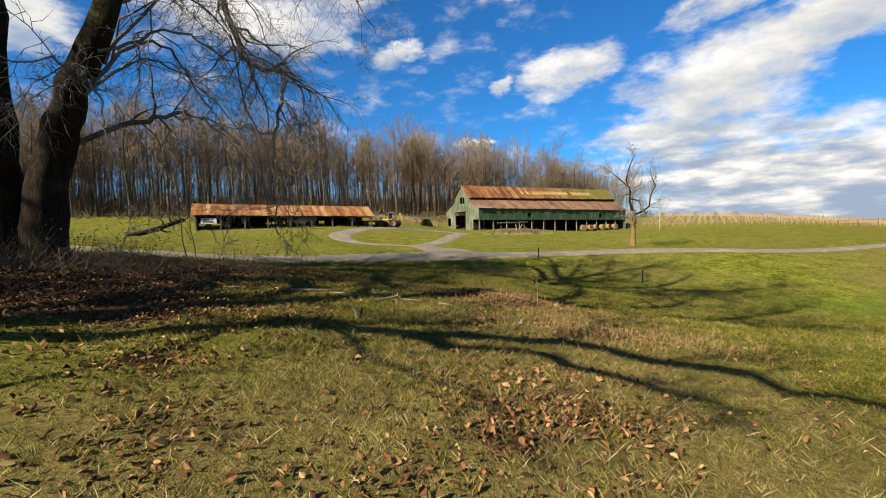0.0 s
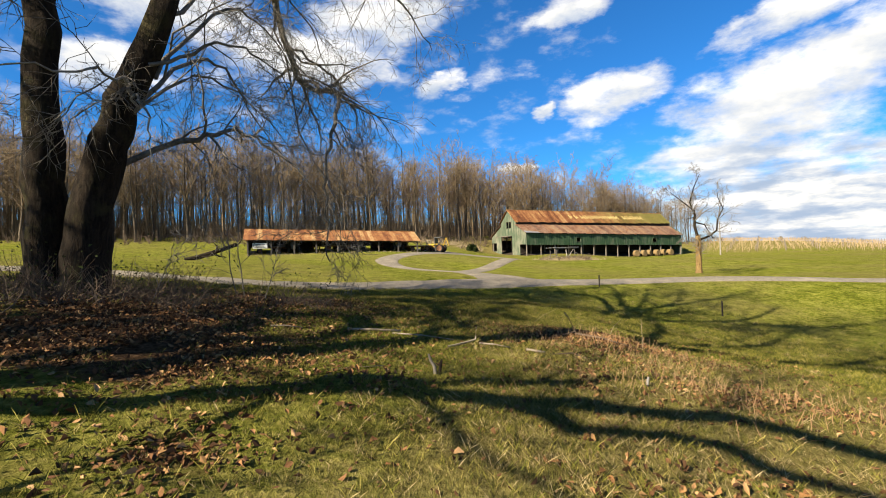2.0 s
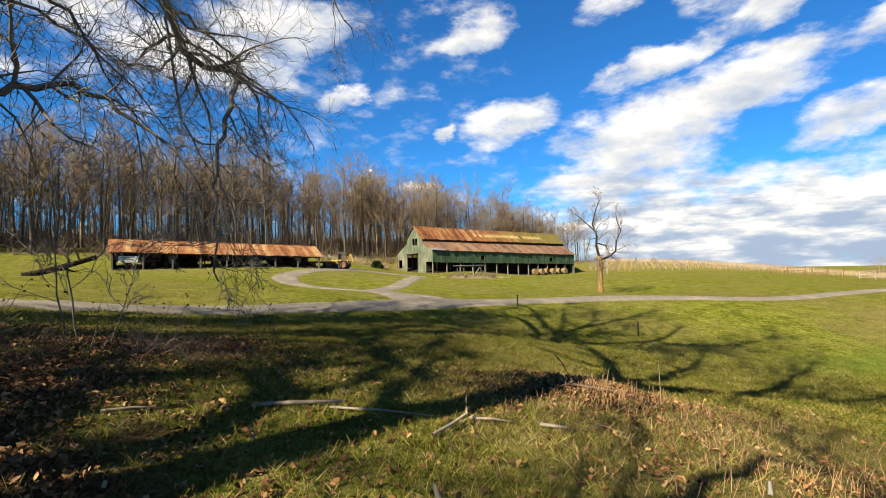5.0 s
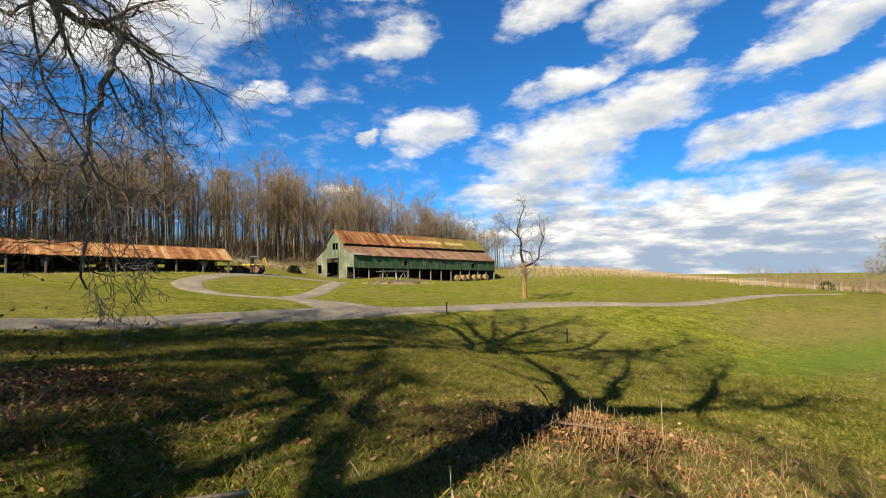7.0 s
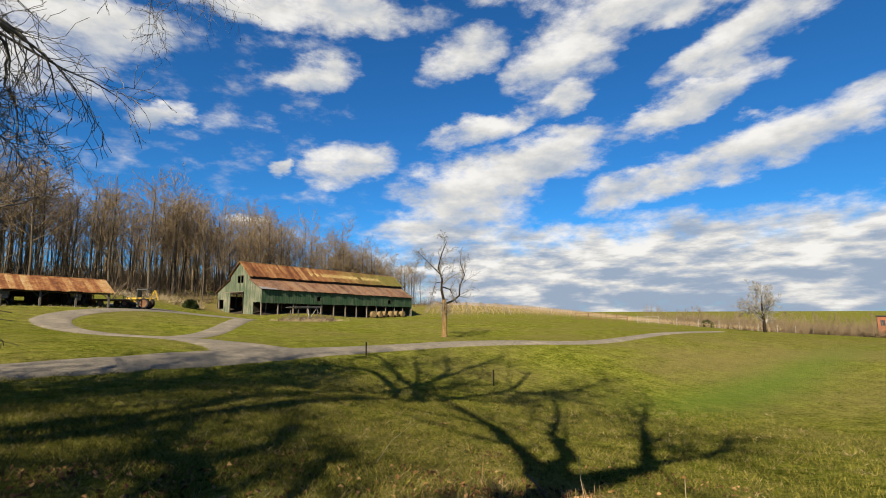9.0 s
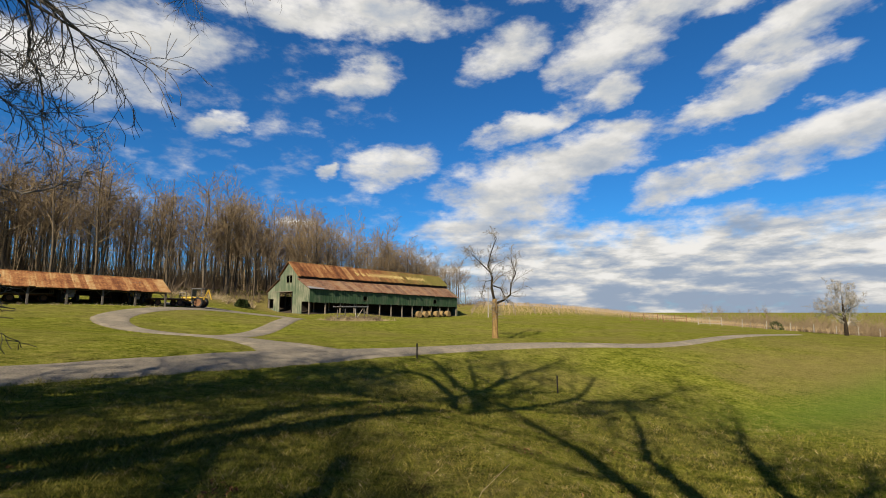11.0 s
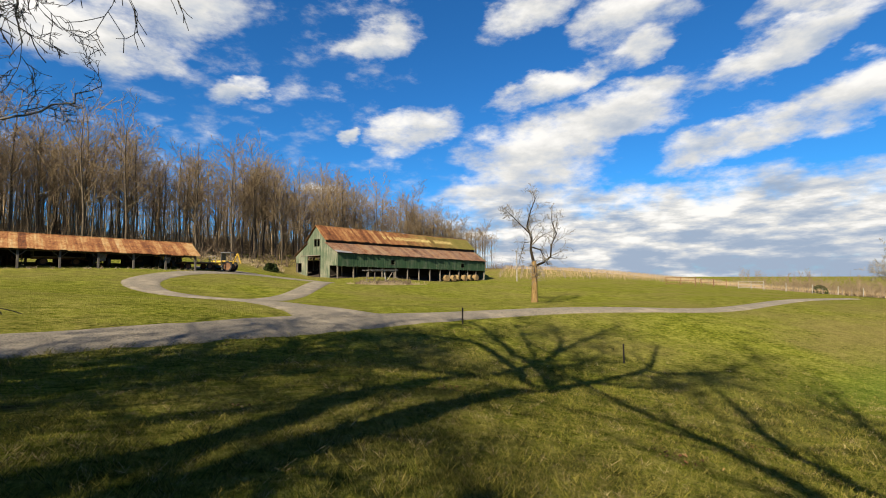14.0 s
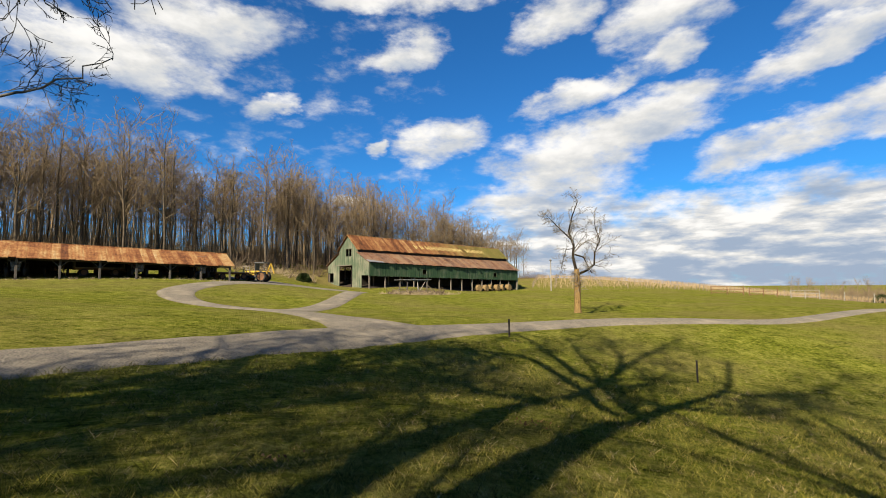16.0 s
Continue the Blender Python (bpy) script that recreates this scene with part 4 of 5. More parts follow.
# front skirt: boards hung from the eave, open below
skirt = new("front_skirt")
skirt.parent = barn
rng = random.Random(12)
n = 150
FRONT_HOLES = ((15.0, 16.3), (42.0, 43.4))
for i in range(n):
    a, b = L * i / n, L * (i + 1) / n
    f = i / n
    top = EAVE0 - 0.12 + (EAVE1 - EAVE0) * f
    foot = 2.05 + (1.25 - 2.05) * f + rng.uniform(-0.06, 0.06)
    hole = any(p < (a + b) / 2 < q for p, q in FRONT_HOLES)
    rows_ = [(foot, top)] if not hole else [(foot, foot + 0.75), (foot + 1.75, top)]
    for lo, hi in rows_:
        bm = block((a + 0.006, FRONT, lo), (b - 0.006, FRONT + 0.035, hi), 0)
        bmesh.ops.translate(bm, verts=bm.verts, vec=(0, rng.uniform(-0.01, 0.01), 0))
        part("board", bm, GREEN_BOARDS, skirt)
# posts along both sides, inner posts and tie beams
for side, yy, top0, top1 in (("front", FRONT + 0.25, EAVE0, EAVE1), ("back", BACK - 0.25, EAVE0 - 0.3, EAVE1 - 0.3), ("inner", -KNEE_Y + 0.2, 7.0, 7.0), ("inner", KNEE_Y - 0.2, 7.0, 7.0)):
    for i in range(14):
        x = 0.2 + (L - 0.5) * i / 13
        if yy > 0 and i == 0 and side == "inner":
            continue
        f = i / 13
        part("post", block((x - 0.12, yy - 0.12, barn_up(x, yy) - 0.2), (x + 0.12, yy + 0.12, top0 + (top1 - top0) * f - 0.15), 0.02), OLD_TIMBER, barn)
part("wall_plate", block((0, FRONT + 0.08, 1.95), (0.12, FRONT + 0.2, 2.15), 0.01), OLD_TIMBER, barn)
part("back_wall", block((0, BACK - 0.05, -2.5), (L, BACK, EAVE1 - 0.4), 0), DARK_TIMBER, barn, "dark boarded back wall")
part("inner_wall", block((1.0, 0.3, -2.5), (L - 0.5, 0.36, 7.2), 0), DARK_TIMBER, barn, "dark inner partition of boards")
part("loft_floor", block((0.3, -KNEE_Y, 4.5), (L - 0.3, KNEE_Y, 4.62), 0), DARK_TIMBER, barn)
# window frames in the skirt, the hatch and its shutter, the rail under the doorway
for a, b in FRONT_HOLES:
    f = a / L
    z = 2.05 - 0.8 * f + 0.75
    fr = new("window_frame", None)
    fr.parent = barn
    for lo, hi in (((a - 0.08, z - 0.08), (b + 0.08, z)), ((a - 0.08, z + 1.0), (b + 0.08, z + 1.08)), ((a - 0.08, z), (a, z + 1)), ((b, z), (b + 0.08, z + 1))):
        part("frame_board", block((lo[0], FRONT - 0.04, lo[1]), (hi[0], FRONT - 0.005, hi[1]), 0), GREY_BOARDS, fr)
part("hatch_post", block((-0.03, -0.25, HATCH[2]), (0.05, -0.1, HATCH[3]), 0), GREY_BOARDS, barn)
part("sliding_door", block((-0.14, DOOR[1] - 0.1, 0.15), (-0.06, DOOR[1] + 1.9, 4.3), 0.01), GREY_BOARDS, barn, "weathered green sliding door pushed open")
part("door_rail", block((-0.2, DOOR[0], DOOR[2] + 0.05), (-0.06, DOOR[1] + 2.2, DOOR[2] + 0.2), 0.01), OLD_TIMBER, barn)
part("corner_board", block((-0.05, FRONT - 0.03, 2.0), (-0.012, FRONT + 0.2, EAVE0 - 0.15), 0), GREY_BOARDS, barn)
bm = bmesh.new()
rows = [[bm.verts.new((bx, by, barn_up(bx, by) + 0.06)) for by in [-6.3 + 13.2 * j / 12 for j in range(13)]] for bx in [0.05 + (L - 0.1) * i / 27 for i in range(28)]]
for q, r in zip(rows, rows[1:]):
    for j in range(12):
        bm.faces.new((q[j], r[j], r[j + 1], q[j + 1]))
part("earth_floor", bm, INSIDE, barn, "dark trodden earth floor")
# painted lettering on the roof, too worn to read: bars of its size
slope = math.atan2(RIDGE - KNEE, KNEE_Y + 0.35)
x = 17.5
rng = random.Random(4)
for word in (9, 4):
    for i in range(word):
        wd = rng.uniform(1.25, 1.65)
        for k in range(rng.choice((2, 3))):
            bm = block((x + k * wd * 0.42, -0.0, -0.72), (x + k * wd * 0.42 + 0.34, 0.02, 0.72), 0)
            if k == 1:
                bmesh.ops.scale(bm, verts=bm.verts, vec=(1, 1, 0.5))
            bmesh.ops.transform(bm, verts=bm.verts, matrix=Matrix.Translation((0, -1.75, RIDGE - 1.75 * math.tan(slope) + 0.09)) @ Matrix.Rotation(-(math.pi / 2 - slope), 4, "X"))
            part("paint_bar", bm, LETTER, barn)
        bm = block((x, 0.0, 0.3 * rng.choice((-1, 0, 1)) - 0.1), (x + wd * 0.8, 0.02, 0.3 * rng.choice((-1, 0, 1)) + 0.12), 0)
        bmesh.ops.transform(bm, verts=bm.verts, matrix=Matrix.Translation((0, -1.75, RIDGE - 1.75 * math.tan(slope) + 0.085)) @ Matrix.Rotation(-(math.pi / 2 - slope), 4, "X"))
        part("paint_bar", bm, LETTER, barn)
        x += wd + 0.5
    x += 1.6


# round bales under the far end of the barn
def hay_bale(x, y, turn, size, n):
    p = barn_m @ Vector((x, y, 0))
    ob = thing("hay_bale", (p.x, p.y, up(p.x, p.y)), TURN_BARN + turn, "round bale of straw-coloured hay under the barn eave", "hay bale", "hay bales")
    bm = bmesh.new()
    bmesh.ops.create_cone(bm, cap_ends=True, segments=24, radius1=size, radius2=size, depth=1.3, matrix=Matrix.Translation((0, 0, size - 0.04)) @ Matrix.Rotation(math.pi / 2, 4, "X"))
    bmesh.ops.bevel(bm, geom=[e for e in bm.edges if e.is_boundary or len(e.link_faces[0].verts) > 4 or len(e.link_faces[1].verts) > 4], offset=0.1, segments=2, affect="EDGES")
    for v in bm.verts:
        v.co += Vector((noise.noise(v.co * 3 + Vector((n, 0, 0))), noise.noise(v.co * 3 + Vector((0, n, 5))), 0)) * 0.05
    part("roll", bm, STRAW, ob)
    bm = bmesh.new()
    for k in range(4):
        r = size * (0.25 + 0.2 * k)
        bmesh.ops.create_circle(bm, segments=18, radius=r, matrix=Matrix.Translation((0, -0.66, size - 0.04)) @ Matrix.Rotation(math.pi / 2, 4, "X"))
    ring = bmesh.ops.extrude_edge_only(bm, edges=list(bm.edges))
    bmesh.ops.translate(bm, verts=[v for v in ring["geom"] if isinstance(v, bmesh.types.BMVert)], vec=(0, 0.03, 0))
    part("winding", bm, STRAW, ob)


for i, (x, y) in enumerate(((35.5, -6.6), (38.0, -6.9), (40.6, -6.5), (43.3, -6.8), (46.0, -6.6), (48.6, -6.9), (37.0, -4.8), (42.0, -4.7), (47.0, -4.8))):
    hay_bale(x, y, (i * 37) % 25 - 12, 0.85, i)


# ---- the long open shed ----
SHED_TIMBER = plain("dark_grey_timber", (0.03, 0.026, 0.022), (0.095, 0.083, 0.07), 5, 0.9, stretch=(3, 3, 0.4))
SHED_A, SHED_B = Vector((-38, 70)), Vector((-12.6, 82))
shed_len = (SHED_B - SHED_A).length
TURN_SHED = math.degrees(math.atan2(SHED_B.y - SHED_A.y, SHED_B.x - SHED_A.x))
Z_SHED = 2.6
shed = thing("open_shed", (SHED_A.x, SHED_A.y, Z_SHED), TURN_SHED, "long low open-fronted shed with a rusted sheet roof", "shed")
shed_m = pose(SHED_A.x, SHED_A.y, Z_SHED, 0, 0, TURN_SHED)


def shed_up(x, y):
    p = shed_m @ Vector((x, y, 0))
    return up(p.x, p.y) - Z_SHED


E0, E1, R0, R1, DEPTH = 2.85, 2.15, 4.75, 4.05, 7.0
roof("front_roof", RUST, shed, "rust-orange corrugated roof slope", -0.5, shed_len + 0.4, 3.5, R0, R1, -0.45, E0, E1, pitch=0.68, seed=8)
roof("back_roof", RUST, shed, "", -0.5, shed_len + 0.4, 3.5, R0, R1, DEPTH + 0.3, E0 + 0.1, E1 + 0.1, pitch=0.68, seed=9)
part("ridge_cap", beam((-0.5, 3.5, R0 + 0.02), (shed_len + 0.4, 3.5, R1 + 0.02), 0.08), RUST, shed)
BAYS = 8
for i in range(BAYS + 1):
    x = 0.1 + (shed_len - 0.2) * i / BAYS
    f = i / BAYS
    e = E0 + (E1 - E0) * f
    for yy in (0.0, DEPTH - 0.1):
        part("post", block((x - 0.11, yy - 0.11, shed_up(x, yy) - 0.2), (x + 0.11, yy + 0.11, e - 0.05), 0.02), SHED_TIMBER, shed)
    for s in (-1, 1):
        if 0 <= i + s <= BAYS:
            part("brace", beam((x, 0, e - 0.85), (x + s * 0.75, 0, e - 0.12), 0.05, sides=4), SHED_TIMBER, shed)
    part("rafter", beam((x, 0, e - 0.05), (x, 3.5, e + 1.75), 0.06, sides=4), DARK_TIMBER, shed)
part("eave_beam", beam((0, 0, E0 - 0.12), (shed_len, 0, E1 - 0.12), 0.1, sides=4), DARK_TIMBER, shed)
part("end_wall", prism([(0.2, -0.4), (DEPTH, -0.2), (DEPTH, E0), (3.5, R0 - 0.1), (0.2, E0 - 0.1)], 0.06, "x"), DARK_TIMBER, shed)
# back wall with the gaps one looks out through
rng = random.Random(31)
for i in range(BAYS):
    a, b = shed_len * i / BAYS, shed_len * (i + 1) / BAYS
    f = (i + 0.5) / BAYS
    e = E0 + (E1 - E0) * f
    gap = (0.85, 1.75) if i in (0, 3, 5) else None
    for lo, hi in ([(-0.8, e + 0.15)] if not gap else [(-0.8, gap[0]), (gap[1], e + 0.15)]):
        part("back_board", block((a, DEPTH - 0.06, lo), (b, DEPTH, hi), 0), DARK_TIMBER, shed)
# the white sign in the end bay: its wording cannot be made out
sp = shed_m @ Vector((1.9, 0.02, 0))
sign = thing("sign_board", (sp.x, sp.y, Z_SHED + 1.45), TURN_SHED, "white painted sign board hung under the shed eave", "sign")
WHITE_PAINT = plain("white_paint", (0.341, 0.341, 0.329), (0.496, 0.496, 0.484), 5, 0.6)
INK = plain("dark_lettering", (0.019, 0.019, 0.019), (0.043, 0.043, 0.043), 5, 0.7)
part("board", block((-1.1, -0.03, -0.02), (1.1, 0.03, 0.85), 0.01), WHITE_PAINT, sign)
for k, (wd, z) in enumerate(((0.75, 0.55), (0.6, 0.32), (0.8, 0.12))):
    part("text_bar", block((-wd, -0.038, z), (wd, -0.0305, z + 0.11), 0), INK, sign)
for s in (-1, 1):
    part("hanger", beam((s * 0.95, 0, 0.84), (s * 0.95, 0, 1.2), 0.012, sides=5), INK, sign)


# ---- things in the farmyard ----
YELLOW = plain("worn_yellow_paint", (0.260, 0.155, 0.019), (0.434, 0.285, 0.037), 5, 0.5)
RED = plain("faded_red_paint", (0.124, 0.025, 0.015), (0.223, 0.056, 0.031), 5, 0.6)
BLUEGREY = plain("faded_blue_paint", (0.037, 0.056, 0.074), (0.099, 0.124, 0.155), 5, 0.6)
RUBBER = plain("black_rubber", (0.007, 0.007, 0.007), (0.022, 0.020, 0.019), 9, 0.85)
RUSTY = plain("rusty_iron", (0.050, 0.022, 0.011), (0.161, 0.081, 0.040), 7, 0.85)
STEEL = plain("dull_steel", (0.062, 0.062, 0.062), (0.136, 0.136, 0.130), 6, 0.5, 0.6)
BRUSH_BARK = plain("brown_brush", (0.037, 0.025, 0.016), (0.136, 0.096, 0.062), 3, 0.95, relief=0)
DRY_STEM = plain("dry_stems", (0.161, 0.118, 0.062), (0.322, 0.254, 0.155), 5, 0.9, relief=0)
RED_STEM = plain("reddish_dry_stems", (0.11, 0.058, 0.028), (0.30, 0.185, 0.095), 5, 0.9, relief=0)
DARK_IRON = plain("dark_iron", (0.008, 0.007, 0.006), (0.030, 0.024, 0.020), 9, 0.8)
GLASS = plain("dusty_glass", (0.019, 0.022, 0.025), (0.050, 0.053, 0.056), 4, 0.2)


def wheel(parent, x, y, r, width, rim_mat, z=None):
    bm = bmesh.new()
    n, prof = 20, ((-0.5, 0.72), (-0.5, 0.93), (-0.3, 1.0), (0.3, 1.0), (0.5, 0.93), (0.5, 0.72))
    rings = []
    for k in range(n):
        a = 2 * math.pi * k / n
        rings.append([bm.verts.new((math.cos(a) * r * q * (1 + 0.02 * (k % 2)), w_ * width, math.sin(a) * r * q)) for w_, q in prof])
    for k in range(n):
        for j in range(len(prof) - 1):
            bm.faces.new((rings[k][j], rings[k][j + 1], rings[(k + 1) % n][j + 1], rings[(k + 1) % n][j]))
    wh = new("wheel")
    wh.parent = parent
    wh.location = (x, y, r if z is None else z)
    part("tyre", bm, RUBBER, wh)
    bm = bmesh.new()
    bmesh.ops.create_cone(bm, cap_ends=True, segments=14, radius1=r * 0.74, radius2=r * 0.74, depth=width * 0.55, matrix=Matrix.Rotation(math.pi / 2, 4, "X"))
    part("rim", bm, rim_mat, wh)


def tractor(x, y, turn, paint, label, loader=True):
    ob = thing("tractor", (x, y, up(x, y) + 0.02), turn, label, "tractor")
    part("hood", block((0.5, -0.42, 0.95), (2.1, 0.42, 1.65), 0.12), paint, ob)
    part("grille", block((2.1, -0.36, 0.95), (2.16, 0.36, 1.55), 0.02), STEEL, ob)
    part("chassis", block((-1.0, -0.35, 0.55), (2.1, 0.35, 0.95), 0.05), STEEL, ob)
    part("seat", block((-0.7, -0.25, 1.1), (-0.2, 0.25, 1.5), 0.06), RUBBER, ob)
    part("cab_roof", block((-1.0, -0.75, 2.75), (0.5, 0.75, 2.9), 0.05), STEEL, ob)
    for px in (-0.95, 0.42):
        for py in (-0.68, 0.68):
            part("cab_post", beam((px, py, 1.0), (px, py, 2.76), 0.05), STEEL, ob)
    part("windscreen", block((0.42, -0.62, 1.7), (0.44, 0.62, 2.72), 0), GLASS, ob)
    part("exhaust", beam((1.4, 0.3, 1.6), (1.4, 0.3, 2.6), 0.04), RUSTY, ob)
    for s in (-1, 1):
        part("mudguard", block((-1.3, s * 0.55, 1.45), (0.1, s * 0.95, 1.55), 0.03), paint, ob)
        wheel(ob, -0.6, s * 0.8, 0.78, 0.42, RUSTY)
        wheel(ob, 1.6, s * 0.72, 0.48, 0.28, RUSTY)
        if loader:
            part("loader_arm", beam((-0.1, s * 0.5, 1.6), (2.9, s * 0.5, 0.75), 0.08, sides=4), paint, ob)
    if loader:
        bm = prism([(2.9, 0.3), (3.5, 0.25), (3.3, 0.4), (3.05, 0.95), (2.9, 0.95)], 1.9, "y")
        bmesh.ops.translate(bm, verts=bm.verts, vec=(0, -0.95, 0))
        part("bucket", bm, RUSTY, ob)
        part("boom", beam((-1.0, 0, 1.1), (-1.7, 0, 2.7), 0.11, sides=4), paint, ob)
        part("dipper", beam((-1.7, 0, 2.7), (-2.2, 0, 1.2), 0.09, sides=4), paint, ob)
    return ob


tractor(-9.6, 88.4, 160, YELLOW, "yellow loader tractor with a cab parked on the gravel")


def hay_wagon(x, y, turn, label, group=""):
    ob = thing("hay_wagon", (x, y, up(x, y) + 0.02), turn, label, "wagon", group)
    part("bed", block((-2.4, -1.05, 0.92), (2.4, 1.05, 1.02), 0.02), OLD_TIMBER, ob)
    for yy in (-0.6, 0.6):
        part("bearer", block((-2.4, yy - 0.06, 0.74), (2.4, yy + 0.06, 0.918), 0.01), RUSTY, ob)
    for xx in (-2.35, 2.35):
        for yy in (-0.9, 0.0, 0.9):
            part("stake", block((xx - 0.04, yy - 0.05, 1.02), (xx + 0.04, yy + 0.05, 2.0), 0.01), OLD_TIMBER, ob)
        for zz in (1.35, 1.85):
            part("rail", block((xx - 0.07, -1.0, zz), (xx - 0.041, 1.0, zz + 0.12), 0), OLD_TIMBER, ob)
    part("drawbar", beam((2.3, 0, 0.7), (4.2, 0, 0.45), 0.05), RUSTY, ob)
    for xx in (-1.5, 1.5):
        part("axle", beam((xx, -0.95, 0.42), (xx, 0.95, 0.42), 0.05), RUSTY, ob)
        for yy in (-0.9, 0.9):
            wheel(ob, xx, yy, 0.42, 0.2, RUSTY)
    return ob


hay_wagon(-13.2, 85.6, 35, "weathered flat hay wagon standing beside the shed", "wagons")


def rake(x, y, turn, label):
    """A rusty side rake: a frame on two wheels with tine wheels."""
    ob = thing("hay_rake", (x, y, up(x, y) + 0.02), turn, label, "farm machine")
    part("frame_bar", beam((-1.6, 0, 0.8), (1.8, 0, 0.8), 0.06), RUSTY, ob)
    part("frame_bar", beam((-1.2, -0.9, 0.7), (1.4, 0.9, 0.7), 0.06), RUSTY, ob)
    part("tongue", beam((1.7, 0, 0.8), (3.2, 0, 0.4), 0.05), RUSTY, ob)
    for s in (-1, 1):
        wheel(ob, -0.4, s * 1.0, 0.5, 0.14, RUSTY)
    for k in range(4):
        bm = bmesh.new()
        c = Vector((-1.1 + k * 0.75, -0.75 + k * 0.5, 0.62))
        for j in range(16):
            a = 2 * math.pi * j / 16
            beam(c, c + Vector((math.cos(a) * 0.6, 0, math.sin(a) * 0.6)), 0.012, bm, 3)
        part("tine_wheel", bm, RUSTY, ob)
    return ob


for sx, sy, kind in ((3.2, 3.4, "w"), (7.0, 3.0, "t"), (10.4, 3.2, "r"), (14.2, 3.3, "w"), (18.0, 2.8, "t2"), (21.6, 3.0, "r"), (24.8, 2.6, "t3")):
    p = shed_m @ Vector((sx, sy, 0))
    if kind == "w":
        hay_wagon(p.x, p.y, TURN_SHED + 4, "old flat wagon stored under the shed roof", "wagons")
    elif kind == "r":
        rake(p.x, p.y, TURN_SHED + 80, "rusty hay rake stored under the shed roof")
    else:
        tractor(p.x, p.y, TURN_SHED - 90, {"t": BLUEGREY, "t2": RED, "t3": YELLOW}[kind], {"t": "faded blue-grey tractor stored under the shed roof", "t2": "faded red tractor stored under the shed roof", "t3": "worn yellow tractor stored under the shed roof"}[kind], False)


# a crumbling timber frame with a sagging flat roof, in dry weeds
def ruin(x, y, turn):
    ob = thing("timber_shelter", (x, y, up(x, y)), turn, "crumbling grey timber shelter with a sagging flat roof among dry weeds", "shelter")
    for px, py, h, lean in ((-1.9, -1.2, 2.3, 0.1), (1.9, -1.2, 2.4, -0.15), (-1.9, 1.2, 2.4, 0.05), (1.8, 1.2, 2.4, 0.1), (0.3, -1.2, 2.2, -0.3)):
        part("post", beam((px, py, -0.2), (px + lean, py, h), 0.09, sides=6), SHED_TIMBER if px != 0.3 else PALE_LIMB, ob)
    for k in range(7):
        yy = -1.5 + k * 0.46
        part("roof_board", block((-2.5, yy, 2.36 + 0.03 * math.sin(k * 2.1)), (2.5, yy + 0.42, 2.44 + 0.03 * math.sin(k * 2.1)), 0.01), ZINC if k % 3 == 0 else SHED_TIMBER, ob)
    part("beam", block((-2.3, -1.3, 2.18), (2.3, -1.14, 2.34), 0.02), OLD_TIMBER, ob)
    part("beam", block((-2.3, 1.12, 2.2), (2.3, 1.28, 2.34), 0.02), OLD_TIMBER, ob)
    part("brace", beam((0.4, -1.25, 0.6), (1.6, -1.25, 2.2), 0.06, sides=4), PALE_LIMB, ob)
    part("rail", beam((-3.6, -1.3, 0.9), (-1.9, -1.2, 1.0), 0.05), OLD_TIMBER, ob)
    part("rail", beam((-3.6, -1.3, 0.5), (2.6, -1.4, 0.55), 0.05), SHED_TIMBER, ob)
    part("rail", beam((1.9, -1.3, 1.5), (3.6, -1.5, 0.1), 0.05), OLD_TIMBER, ob)


ruin(13.6, 87.5, 20)


def scrub(name, spots, rng, mat, label, height, fan, per, r=0.012, kind="stuff", category="brush", steps=3):
    """Many thin wandering stems from each spot, joined."""
    lines = []
    for x, y, s in spots:
        o = Vector((x, y, up(x, y) - 0.03))
        for k in range(per):
            d = Vector((rng.gauss(0, fan), rng.gauss(0, fan), 1))
            lines.append(twig_line(rng, o + Vector((rng.gauss(0, 0.12 * s), rng.gauss(0, 0.12 * s), 0)), d, height * s * rng.uniform(0.5, 1.2), r * s, steps, 0.25, -0.03))
    return tagged(new(name, mesh_of(name, *tubes(lines), mat, False)), label, category, kind=kind)


rng = random.Random(41)
scrub("weeds", [(14.2 + rng.gauss(0, 2.0), 87.0 + rng.gauss(0, 1.2), rng.uniform(0.3, 1.0)) for _ in range(200)], rng, BRUSH_BARK, "dry brown weeds round the timber shelter", 1.3, 0.5, 9, 0.045)
scrub("straw_weeds", [(13.4 + rng.gauss(0, 2.8), 85.4 + rng.gauss(0, 0.8), rng.uniform(0.5, 1.0)) for _ in range(160)], rng, DRY_STEM, "pale dry grass in front of the timber shelter", 0.8, 0.6, 9, 0.04)
edge_spots = []
for i in range(420):
    x, y, nx, ny = along(EDGE, (i + rng.random()) / 420)
    d = rng.gauss(0, 4) - 1
    edge_spots.append((x + nx * d, y + ny * d, rng.uniform(0.5, 1.5)))
scrub("undergrowth", edge_spots, rng, BRUSH_BARK, "brown leafless undergrowth along the edge of the woods", 3.6, 0.45, 8, 0.035)
scrub("dry_grass_bank", [(rng.uniform(-16, -1.5), 113 + rng.gauss(0, 3.0), rng.uniform(0.6, 1.2)) for _ in range(260)], rng, DRY_STEM, "bank of tall straw-coloured grass behind the yard", 0.9, 0.5, 10, 0.02)
scrub("shed_weeds", [tuple((shed_m @ Vector((rng.uniform(0, shed_len), rng.gauss(-0.5, 0.25), 0)))[:2]) + (rng.uniform(0.4, 1.0),) for _ in range(110)], rng, DRY_STEM, "dry weeds along the open front of the shed", 0.5, 0.5, 6, 0.015)


